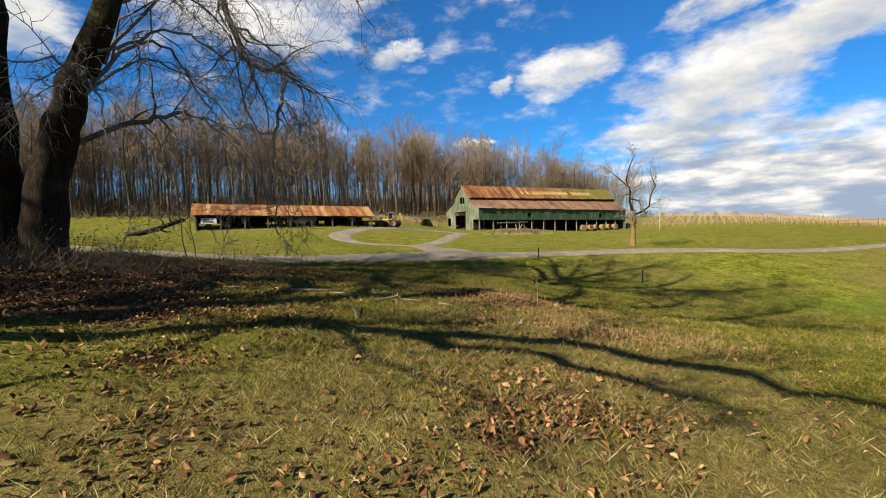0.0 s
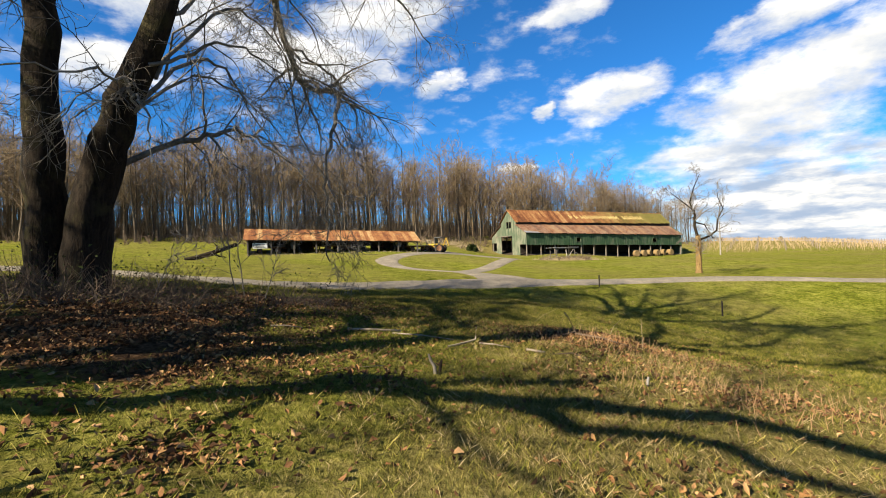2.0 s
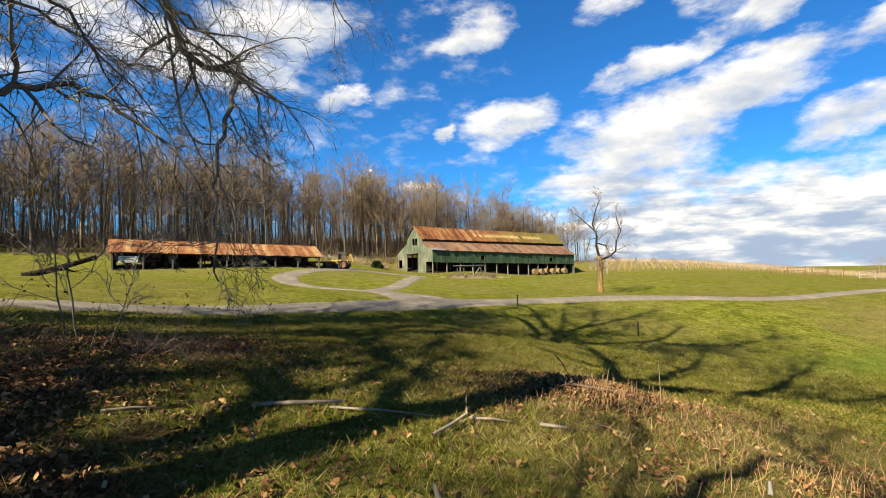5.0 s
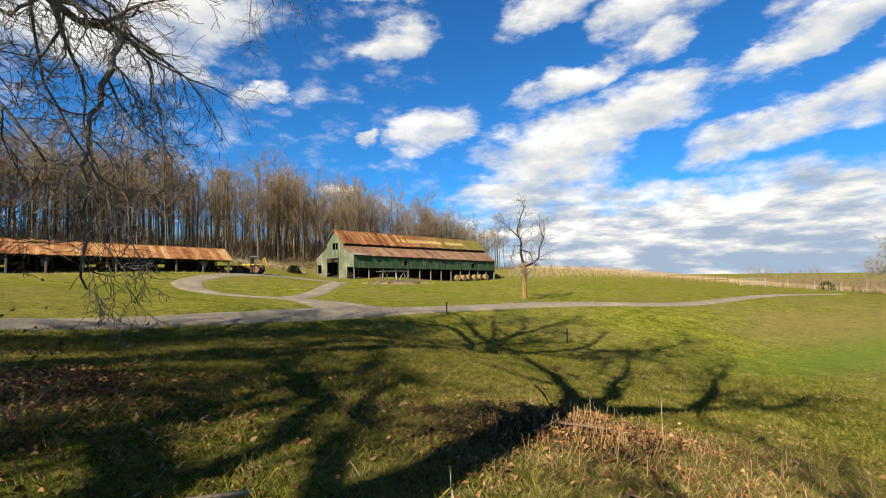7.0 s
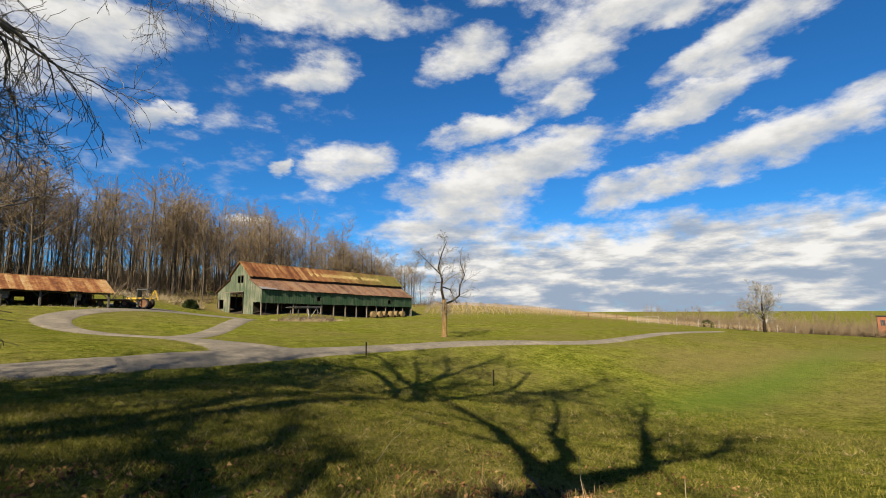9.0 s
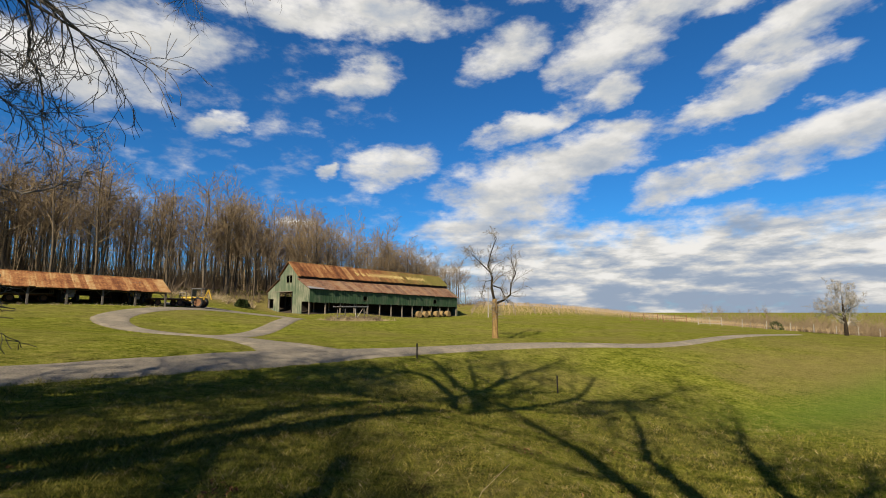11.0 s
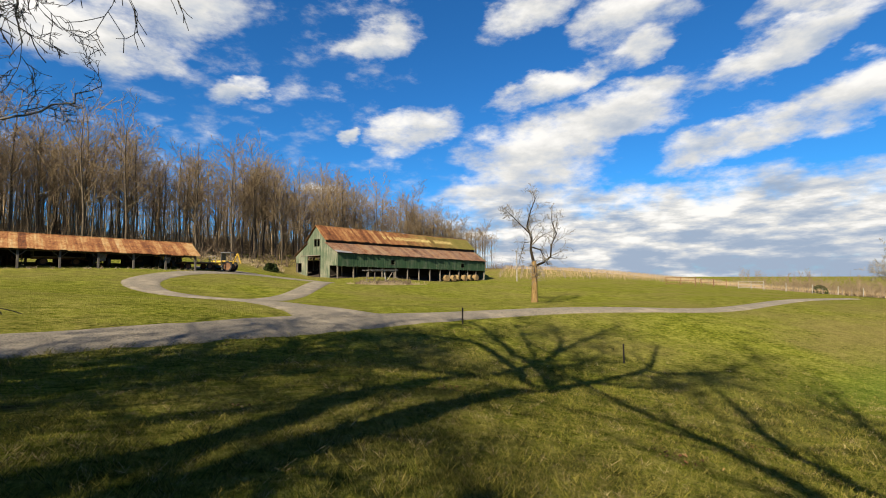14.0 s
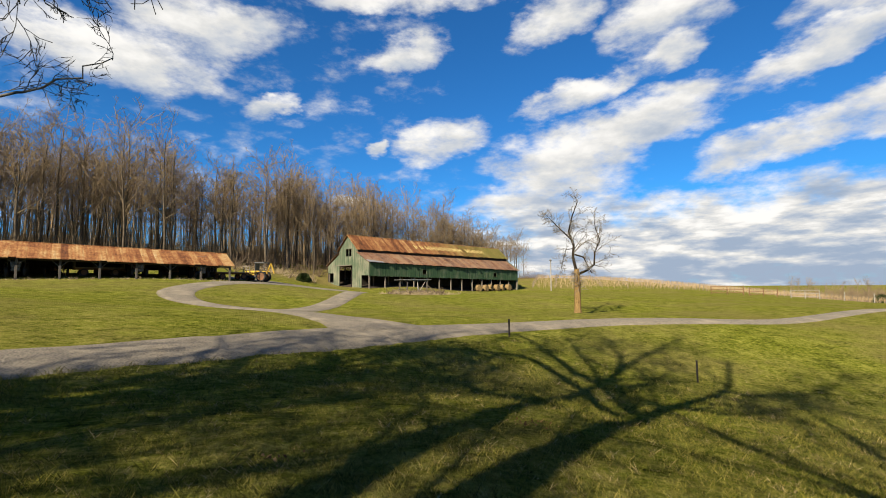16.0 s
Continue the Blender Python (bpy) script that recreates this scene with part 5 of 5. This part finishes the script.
def evergreen_bush(x, y, rx, h, label, mat):
    ob = thing("bush", (x, y, up(x, y)), 0, label, "bush")
    rng = random.Random(int(x * 10))
    lines = [twig_line(rng, Vector((0, 0, -0.1)), Vector((rng.gauss(0, 0.8), rng.gauss(0, 0.8), 1)), h * rng.uniform(0.6, 1.0), 0.03, 4, 0.2, 0.0) for _ in range(22)]
    st = new("stems", mesh_of("stems", *tubes(lines), BRUSH_BARK))
    st.parent = ob
    verts, faces = [], []
    for _ in range(2600):
        while True:
            p = Vector((rng.uniform(-1, 1), rng.uniform(-1, 1), rng.uniform(-0.2, 1)))
            if 0.45 < p.length < 1.0 + 0.15 * noise.noise(p * 2.5):
                break
        c = Vector((p.x * rx, p.y * rx, max(0.05, p.z * h)))
        d = (p + Vector((rng.gauss(0, 0.5), rng.gauss(0, 0.5), rng.gauss(0, 0.5)))).normalized()
        s = d.orthogonal().normalized() * 0.07
        b = len(verts)
        verts += [tuple(c - s), tuple(c + s), tuple(c + d * 0.22 + s * 0.4), tuple(c + d * 0.3)]
        faces += [(b, b + 1, b + 2), (b, b + 2, b + 3)]
    lf = new("foliage", mesh_of("foliage", verts, faces, mat))
    lf.parent = ob


LEAF_GREEN = blade_material("evergreen_leaf", [(0.0, (0.012, 0.019, 0.005)), (1.0, (0.046, 0.062, 0.015))])
evergreen_bush(-3.6, 104.5, 1.3, 1.5, "round dark green bush beside the gravel yard", LEAF_GREEN)


# a felled trunk lying on the slope, with its broken boughs
def fallen_trunk(x, y, turn):
    ob = thing("fallen_log", (x, y, up(x, y) + 0.25), turn, "dark fallen tree trunk lying on the meadow", "log")
    V = Vector
    ln = [(V((-3.0, 0, -0.1)), 0.3), (V((-1.2, 0.1, 0.3)), 0.32), (V((1.0, 0, 1.0)), 0.28), (V((3.2, 0.1, 1.8)), 0.24)]
    new("trunk", mesh_of("trunk", *tubes([ln]), BARK, True)).parent = ob
    rng = random.Random(3)
    bag = [[], []]
    branch_out(rng, ln, 9, 0, [(0.4, 0.9, 4, 0.25, -0.02, 4, 0.3), (0.5, 0.8, 3, 0.3, -0.03, 0, 0.2)], bag)
    for l in bag[0][:9]:
        new("bough", mesh_of("bough", *tubes([l]), BARK, True)).parent = ob
    new("twig_spray", mesh_of("twig_spray", *tubes(bag[1]), TWIG)).parent = ob


fallen_trunk(-36.5, 58.0, 24)


# stakes, poles, fences
def stake(x, y, h, label):
    ob = thing("marker_stake", (x, y, up(x, y)), 15, label, "stake", "marker stakes")
    bm = block((-0.05, -0.015, -0.3), (0.05, 0.015, h), 0.002)
    part("blade", bm, DARK_IRON, ob)
    part("web", block((-0.008, 0.008, -0.3), (0.008, 0.045, h), 0.002), DARK_IRON, ob)
    for k in range(6):
        part("stud", block((-0.02, -0.02, h * (0.3 + 0.11 * k)), (0.02, -0.008, h * (0.3 + 0.11 * k) + 0.03), 0.002), DARK_IRON, ob)


stake(8.1, 38.2, 0.95, "thin dark steel stake standing at the road's edge")
stake(14.05, 31.8, 0.95, "thin dark steel stake standing in the meadow")


def utility_pole(x, y, h):
    ob = thing("utility_pole", (x, y, up(x, y)), 40, "pale wooden utility pole with a crossarm beside the vines", "pole")
    part("pole", beam((0, 0, -0.3), (0.25, 0, h), 0.17, sides=9, r2=0.12), PALE_LIMB, ob)
    part("crossarm", block((-0.9, -0.06, h - 0.6), (1.2, 0.06, h - 0.46), 0.01), OLD_TIMBER, ob)
    for k in (-0.8, -0.3, 0.8):
        part("insulator", beam((k + 0.15, 0, h - 0.46), (k + 0.15, 0, h - 0.3), 0.04), STEEL, ob)


utility_pole(62.0, 129.5, 9.0)


def gate_panel(x, y, turn, w_, mat, label):
    ob = thing("farm_gate", (x, y, up(x, y)), turn, label, "fence", "fence panels")
    for s in (-1, 0, 1):
        part("post", beam((s * w_ / 2, 0, -0.2), (s * w_ / 2, 0, 2.1), 0.09, sides=6), mat, ob)
    for z in (0.5, 1.2, 1.95):
        part("rail", beam((-w_ / 2, 0.1, z), (w_ / 2, 0.1, z), 0.05, sides=5), mat, ob)


gate_panel(92, 100.5, -25, 7, RUSTY, "rusty brown tubular gate at the foot of the vines")
gate_panel(100, 98.0, -25, 6, RUSTY, "rusty brown tubular gate at the foot of the vines")
gate_panel(109, 95.0, -25, 6, PALE_LIMB, "pale wooden end frame at the foot of the vines")
for k in range(9):
    x, y = 117 + 7.5 * k, 92 - 1.4 * k
    ob = thing("fence_post", (x, y, up(x, y)), 0, "pale wooden post at the end of a vine row", "post", "row end posts")
    part("post", beam((0, 0, -0.3), (0.2, 0, 2.2), 0.1, sides=7), PALE_LIMB, ob)

# vine rows on the rise
rng = random.Random(8)
VINE = plain("dry_vine_canes", (0.136, 0.093, 0.050), (0.322, 0.236, 0.136), 0.5, 0.95, relief=0)
vine_lines, post_lines = [], []
for row in range(-6, 34):
    v = 2.8 * row
    for k in range(66):
        u = (k + rng.uniform(-0.2, 0.2)) / 65
        x, y = 70 + u * 92 + 0.5 * v, 154 - 56 * u + 0.86 * v
        o = Vector((x, y, up(x, y) - 0.05))
        if k % 4 == 0:
            post_lines.append([(o, 0.06), (o + Vector((0, 0, 1.75)), 0.05)])
        vine_lines.append([(o, 0.04), (o + Vector((rng.gauss(0, 0.1), rng.gauss(0, 0.1), 0.85)), 0.03)])
        for c in range(4):
            s = o + Vector((rng.uniform(-0.8, 0.8), rng.uniform(-0.6, 0.6), 0.75))
            vine_lines.append([(s, 0.025), (s + Vector((rng.gauss(0, 0.3), rng.gauss(0, 0.3), rng.uniform(0.3, 0.9))), 0.015)])
tagged(new("vine_rows", mesh_of("vine_rows", *tubes(vine_lines, lambda r: 3), VINE)), "straw-brown leafless vine rows on the rise", "vines", kind="stuff")
tagged(new("trellis_posts", mesh_of("trellis_posts", *tubes(post_lines, lambda r: 4), OLD_TIMBER)), "grey trellis posts among the vine rows", "posts", kind="stuff")

# trees and a brick house far over the field
spots = []
for i in range(150):
    f = (i + rng.random()) / 150
    a = radians(51 + 38 * f)
    d = rng.uniform(190, 240) - 20 * f
    spots.append((-2 + d * math.sin(a), 7 + d * math.cos(a), rng.uniform(0.20, 0.34), rng.randrange(7)))
stuff_trees("distant_trees", spots, "line of bare brown trees across the far field", WOOD_TWIG)
scrub("distant_scrub", [(x + rng.gauss(0, 4), y + rng.gauss(0, 4) - 8, rng.uniform(0.7, 1.5)) for x, y, _, _ in spots for _ in range(4)], rng, WOOD_TWIG, "brown scrub under the distant trees", 4.2, 0.75, 26, 0.055)
scrub("far_thickets", [(-2 + d * math.sin(a), 7 + d * math.cos(a), rng.uniform(0.7, 1.4)) for d, a in [(rng.uniform(280, 330), radians(rng.uniform(55, 92))) for _ in range(420)]], rng, WOOD_TWIG, "brown thickets far behind the field", 9.0, 0.75, 34, 0.085)
wood_floor = [along(EDGE, 0.04 + 0.92 * rng.random()) + (rng.uniform(14, 62),) for _ in range(1700)]
scrub("woods_underbrush", [(x + nx * d, y + ny * d, rng.uniform(0.6, 1.3)) for x, y, nx, ny, d in wood_floor], rng, WOOD_TWIG, "brown underbrush in the depth of the woods", 6.5, 0.7, 11, 0.07)


def sycamore(x, y, h):
    rng = random.Random(19)
    trunk = [(Vector((0.1 * math.sin(k), 0, h * 0.75 * k / 7 - 0.3)), 0.42 * (1 - 0.8 * k / 7)) for k in range(8)]
    bag = [[], [], [], []]
    branch_out(rng, trunk, 20, 0, [(0.72, 0.9, 6, 0.14, 0.09, 9, 0.15), (0.45, 0.7, 4, 0.2, 0.02, 6, 0.2), (0.5, 0.7, 3, 0.22, 0, 4, 0.2), (0.5, 0.7, 2, 0.22, 0, 0, 0.2)], bag)
    fat = [[[(p, max(r, 0.022)) for p, r in l] for l in b] for b in bag]
    tree_object("pale_tree", [trunk], fat, (BARK, PALE_LIMB, PALE_LIMB), (x, y, up(x, y)), "bare white-limbed spreading tree beyond the road")


sycamore(113.5, 67.5, 11.5)
evergreen_bush(150, 104, 1.9, 2.6, "round dark evergreen bush at the end of the vines", LEAF_GREEN)


def brick_house(x, y, turn):
    BRICK = plain("red_brick", (0.136, 0.043, 0.022), (0.260, 0.099, 0.050), 2.0, 0.9)
    ob = thing("brick_house", (x, y, up(x, y) - 0.5), turn, "red brick house far beyond the field", "house")
    part("wall", block((-3, -3, 0), (3, 3, 7.0), 0.05), BRICK, ob)
    part("roof", block((-3.2, -3.2, 7.0), (3.2, 3.2, 7.3), 0.05), DARK_TIMBER, ob)
    part("corner_trim", block((-0.15, -3.1, 0), (0.15, -3.0, 6.9), 0), WHITE_PAINT, ob)
    for k in range(2):
        part("window", block((-2.3 + 3.4 * k, -3.06, 4.4), (-1.3 + 3.4 * k, -3.003, 6.0), 0.01), GLASS, ob)


brick_house(-2 + 192 * math.sin(radians(71.8)), 7 + 192 * math.cos(radians(71.8)), -70)


# ---- the near ground: thicket, sticks, leaves, grass ----
rng = random.Random(51)
thicket = []
for _ in range(150):
    a = rng.uniform(0, 6.28)
    r = 0.7 + abs(rng.gauss(0, 1.0))
    thicket.append((-9.6 + r * math.cos(a) * 1.3, 10.6 + r * math.sin(a) * 0.8, rng.uniform(0.5, 1.3)))
for _ in range(60):
    thicket.append((rng.uniform(-8.5, -4.0), 12.2 + rng.gauss(0, 0.7), rng.uniform(0.4, 1.0)))
scrub("briar_thicket", thicket, rng, BRUSH_BARK, "tangled brown briars round the foot of the great tree", 0.95, 0.8, 9, 0.009, steps=5)
saplings = [(-7.2, 13.2, 1.5), (-6.4, 12.6, 1.0), (-8.0, 14.2, 1.6), (-12.5, 9.5, 1.3), (-7.6, 10.2, 0.9)]
for x, y, s in saplings:
    r2 = random.Random(int(x * 100))
    tr = twig_line(r2, Vector((0, 0, -0.1)), Vector((r2.gauss(0, 0.15), r2.gauss(0, 0.15), 1)), 2.2 * s, 0.014 * s, 8, 0.1, 0.0)
    bag = [[], [], []]
    branch_out(r2, tr, 12, 0, [(0.4, 0.8, 5, 0.22, 0.02, 5, 0.2), (0.5, 0.7, 3, 0.25, 0, 3, 0.15), (0.5, 0.7, 2, 0.25, 0, 0, 0.1)], bag)
    tree_object("sapling", [tr], bag, (TWIG, TWIG, TWIG), (x, y, up(x, y)), "thin bare sapling beside the great tree", "sapling", "saplings")


def leaves_mesh(name, pts, rng, size, mat, label, flat=0.75, kind="stuff"):
    """Small pointed leaves, each bent along its rib."""
    verts, faces = [], []
    for x, y, z in pts:
        n = Vector((rng.gauss(0, flat), rng.gauss(0, flat), 1)).normalized()
        d = n.orthogonal().normalized()
        d.rotate(Matrix.Rotation(rng.uniform(0, 6.28), 3, n))
        s = n.cross(d)
        z0 = rng.uniform(0.45, 1.4)
        l, w_ = size * z0 * rng.uniform(0.8, 1.2), size * z0 * rng.uniform(0.25, 0.5)
        c = Vector((x, y, z))
        k = rng.uniform(-0.4, 0.6) * l
        b = len(verts)
        verts += [tuple(c - d * l * 0.5), tuple(c + s * w_ * 0.8 - d * l * 0.1 + n * k), tuple(c + s * w_ * 0.55 + d * l * 0.28 + n * k * 0.8), tuple(c + d * l * 0.55 + n * k * 0.4), tuple(c - s * w_ * 0.55 + d * l * 0.28 + n * k * 0.7), tuple(c - s * w_ * 0.8 - d * l * 0.1 + n * k)]
        faces += [(b, b + 1, b + 2, b + 3), (b, b + 3, b + 4, b + 5)]
    return tagged(new(name, mesh_of(name, verts, faces, mat)), label, "leaves", kind=kind)


OAK_LEAF = blade_material("dead_oak_leaf", [(0.0, (0.035, 0.018, 0.009)), (0.45, (0.11, 0.052, 0.022)), (0.8, (0.23, 0.115, 0.045)), (1.0, (0.42, 0.26, 0.12))], 0.75)
pts = []
while len(pts) < 26000:
    x, y = rng.uniform(-13, 7), rng.uniform(1.5, 15)
    keep = float(litter_at(x, y)) * (0.55 + 0.9 * noise.noise(Vector((x * 1.1, y * 1.1, 7)))) + 0.02
    if rng.random() < keep:
        pts.append((x, y, up(x, y) + rng.uniform(0.005, 0.05)))
leaves_mesh("leaf_litter", pts, rng, 0.062, OAK_LEAF, "brown dead oak leaves lying in the grass")
pts = []
for _ in range(34):
    cx, cy = rng.uniform(-8, 8), rng.uniform(2.2, 24)
    for _ in range(rng.randrange(10, 46)):
        x, y = cx + rng.gauss(0, 0.2), cy + rng.gauss(0, 0.16)
        pts.append((x, y, up(x, y) + rng.uniform(0.01, 0.06)))
leaves_mesh("scattered_leaves", pts, rng, 0.05, OAK_LEAF, "tan dead leaves caught in tufts of grass")
IVY = blade_material("briar_leaf", [(0.0, (0.017, 0.025, 0.006)), (1.0, (0.067, 0.078, 0.022))])
pts = []
for _ in range(1100):
    x, y, s = rng.choice(thicket)
    x, y = x + rng.gauss(0, 0.25), y + rng.gauss(0, 0.25)
    pts.append((x, y, up(x, y) + abs(rng.gauss(0.45, 0.3))))
leaves_mesh("briar_leaves", pts, rng, 0.05, IVY, "small green leaves among the briars", 0.9)


# sticks and branches lying in the grass
def lying(name, pts, r, mat, label, taper=0.5, lift=0.02):
    o = Vector((pts[0][0], pts[0][1], up(pts[0][0], pts[0][1])))
    line = []
    for i, p in enumerate(pts):
        h = p[2] if len(p) > 2 else lift
        line.append((Vector((p[0], p[1], up(p[0], p[1]) + h)) - o, r * (1 - (1 - taper) * i / (len(pts) - 1))))
    ob = thing(name, tuple(o), 0, label, "stick", "fallen sticks")
    new("stem", mesh_of("stem", *tubes([line], lambda q: 7), mat, True)).parent = ob
    return ob


STICK = plain("bleached_stick", (0.11, 0.085, 0.06), (0.28, 0.225, 0.165), 9, 0.9)
lying("fallen_stick", [(-3.3, 9.62), (-2.85, 9.76, 0.05), (-2.36, 9.89, 0.05)], 0.024, STICK, "straight pale branch lying in the grass", 0.9, 0.05)
lying("fallen_stick", [(-4.5, 9.1, 0.04), (-4.3, 9.25, 0.06), (-4.05, 9.4, 0.05)], 0.016, STICK, "thin pale branch lying in the grass")
lying("fallen_stick", [(-2.49, 9.72, 0.04), (-1.92, 9.57, 0.06), (-1.36, 9.5, 0.04)], 0.015, STICK, "thin pale branch lying in the grass")
lying("fallen_stick", [(-1.42, 8.95, 0.04), (-1.2, 9.2, 0.07), (-0.98, 9.5, 0.12), (-0.96, 9.62, 0.32)], 0.022, STICK, "crooked pale branch lying in the grass")
lying("fallen_stick", [(-0.92, 9.62, 0.04), (-0.65, 9.63, 0.06), (-0.38, 9.62, 0.04)], 0.018, STICK, "thin pale branch lying in the grass")
lying("fallen_stick", [(-0.1, 9.62, 0.04), (0.22, 9.56, 0.05)], 0.024, STICK, "short pale stick lying in the grass", 0.8)
lying("fallen_stick", [(1.4, 8.05, 0.02), (1.44, 8.1, 0.12)], 0.024, PALE_LIMB, "short white broken stick standing in the grass", 0.6)
lying("fallen_stick", [(0.3, 9.6), (0.7, 9.7, 0.08), (1.0, 9.4, 0.02)], 0.015, BRUSH_BARK, "thin dark bent twig lying in the grass")
lying("fallen_stick", [(0.75, 11.4, 0.02), (1.1, 11.5, 0.1), (1.0, 11.7, 0.36), (0.93, 11.8, 0.45)], 0.018, BRUSH_BARK, "thin dark bent twig sticking out of the mound")
lying("fallen_stick", [(1.1, 11.5, 0.06), (1.6, 11.3, 0.08), (2.2, 11.0, 0.03)], 0.02, BRUSH_BARK, "dark branch lying on the leafy mound")
lying("dry_stalk", [(1.95, 12.05, 0.02), (2.12, 12.3, 0.25), (2.4, 12.6, 0.5)], 0.007, DRY_STEM, "long dry leaning weed stalk")
lying("dry_stalk", [(0.55, 15.0, 0.02), (0.9, 15.3, 0.28), (1.4, 15.5, 0.5)], 0.006, DRY_STEM, "long dry leaning weed stalk")
lying("dry_stalk", [(2.35, 11.1, 0.0), (2.36, 11.12, 0.3), (2.34, 11.1, 0.62)], 0.006, DRY_STEM, "upright dry weed stalk")
lying("dry_stalk", [(-2.6, 7.0, 0.0), (-2.5, 7.05, 0.02), (-2.1, 7.25, 0.06)], 0.008, DRY_STEM, "long dry weed stalk lying in the grass")


def stub(x, y):
    """A split stub of wood standing in the ground."""
    ob = thing("wood_stub", (x, y, up(x, y)), 0, "split grey stub of wood standing in the grass", "stump")
    V = Vector
    a = [(V((0.04, 0, -0.1)), 0.024), (V((0.02, 0, 0.1)), 0.024), (V((-0.03, 0, 0.18)), 0.02), (V((-0.05, 0, 0.26)), 0.012)]
    b = [(V((0.08, 0, -0.1)), 0.022), (V((0.1, 0.02, 0.1)), 0.022), (V((0.12, 0.02, 0.18)), 0.014)]
    new("splinter", mesh_of("splinter", *tubes([a], lambda q: 7), OLD_TIMBER, True)).parent = ob
    new("splinter", mesh_of("splinter", *tubes([b], lambda q: 7), BARK, True)).parent = ob


stub(-1.5, 7.5)

# dry standing stems on the mound and the bank
lines = []
for _ in range(900):
    if rng.random() < 0.6:
        x, y = rng.gauss(1.7, 1.1), rng.gauss(11.2, 0.9)
    else:
        x, y = rng.gauss(2.8, 1.4), rng.gauss(8.2, 0.7)
    o = Vector((x, y, up(x, y) - 0.02))
    lines.append([(o, 0.0045), (o + Vector((rng.gauss(0, 0.05), rng.gauss(0, 0.05), rng.uniform(0.06, 0.24))), 0.0025)])
tagged(new("dry_stems", mesh_of("dry_stems", *tubes(lines, lambda r: 3), RED_STEM)), "cut reddish straw-coloured weed stems standing on the mound", "weeds", kind="stuff")


def meadow_grass(name, count, straw, seed, mats, label):
    """Blades in tufts, thickest near the walk and thinning outward."""
    g = np.random.default_rng(seed)
    per = 9
    n = count // per
    y0 = g.uniform(-0.5, 17, n)
    x0 = -2 * np.clip(y0 / 4, 0, 1)
    d = 2.0 * np.exp(g.random(n) * 2.75)
    a = np.radians(g.uniform(-56, 80, n))
    cx, cy = x0 + d * np.sin(a), y0 + d * np.cos(a)
    keep = 1 - 0.85 * litter_at(cx, cy)
    patch = np.sin(cx * 1.7 + 0.6 * np.sin(cy * 1.3)) * np.sin(cy * 1.9 + 0.8 * np.sin(cx * 0.9)) * 0.5 + 0.5
    keep = keep * ((0.08 + 0.3 * patch ** 2 + 0.8 * straw_at(cx, cy)) if straw else (1.0 - 0.3 * patch) * (1 - 0.45 * np.clip(straw_at(cx, cy), 0, 1)))
    road_y = 36.4 + 0.7 * cx - 0.012 * cx ** 2 - 3.2
    ok = (g.random(n) < keep) & (cy < road_y)
    cx, cy, d = cx[ok], cy[ok], d[ok]
    away = np.hypot(cx + 1.8, np.maximum(cy - 17, 0))
    big = np.clip(away / 9, 0.6, 1.9)
    m = len(cx)
    bx = np.repeat(cx, per) + g.normal(0, 0.045, m * per) * np.repeat(big, per)
    by = np.repeat(cy, per) + g.normal(0, 0.045, m * per) * np.repeat(big, per)
    sz = np.repeat(big, per)
    h = g.uniform(0.035, 0.105, m * per) * (0.85 if straw else 1.0) * (0.55 + 0.45 * sz) * np.repeat(np.clip(np.exp(g.normal(0, 0.35, m)), 0.5, 1.8), per)
    wd = g.uniform(0.0016, 0.0034, m * per) * sz
    ang = g.uniform(0, 2 * np.pi, m * per)
    lean = g.uniform(0.2, 1.1, m * per) * (1.5 if straw else 1.0)
    la = g.uniform(0, 2 * np.pi, m * per)
    bz = rise(bx, by) - 0.008
    sx, sy = np.cos(ang) * wd, np.sin(ang) * wd
    lx, ly = np.cos(la) * lean * h, np.sin(la) * lean * h
    v = np.empty((m * per, 4, 3), np.float32)
    v[:, 0] = np.stack([bx - sx, by - sy, bz], 1)
    v[:, 1] = np.stack([bx + sx, by + sy, bz], 1)
    v[:, 2] = np.stack([bx + lx, by + ly, bz + h], 1)
    v[:, 3] = np.stack([bx - sx * 1.1 + lx * 0.52, by - sy * 1.1 + ly * 0.52, bz + h * 0.58], 1)
    k = m * per
    me = bpy.data.meshes.new(name)
    me.vertices.add(k * 4)
    me.vertices.foreach_set("co", v.ravel())
    me.loops.add(k * 4)
    me.loops.foreach_set("vertex_index", np.arange(k * 4, dtype=np.int32))
    me.polygons.add(k)
    me.polygons.foreach_set("loop_start", np.arange(0, k * 4, 4, dtype=np.int32))
    me.update(calc_edges=True)
    me.materials.append(mats)
    return tagged(new(name, me), label, "grass", kind="stuff")


GRASS = blade_material("grass_blade", [(0.0, (0.009, 0.014, 0.003)), (0.4, (0.074, 0.078, 0.009)), (0.75, (0.188, 0.166, 0.024)), (1.0, (0.32, 0.25, 0.07))])
HAY = blade_material("straw_blade", [(0.0, (0.075, 0.050, 0.020)), (0.5, (0.235, 0.175, 0.072)), (1.0, (0.46, 0.36, 0.19))])
meadow_grass("grass", 700000, False, 1, GRASS, "short green meadow grass in tufts")
meadow_grass("dry_grass", 330000, True, 2, HAY, "straw-coloured dry grass in the meadow")
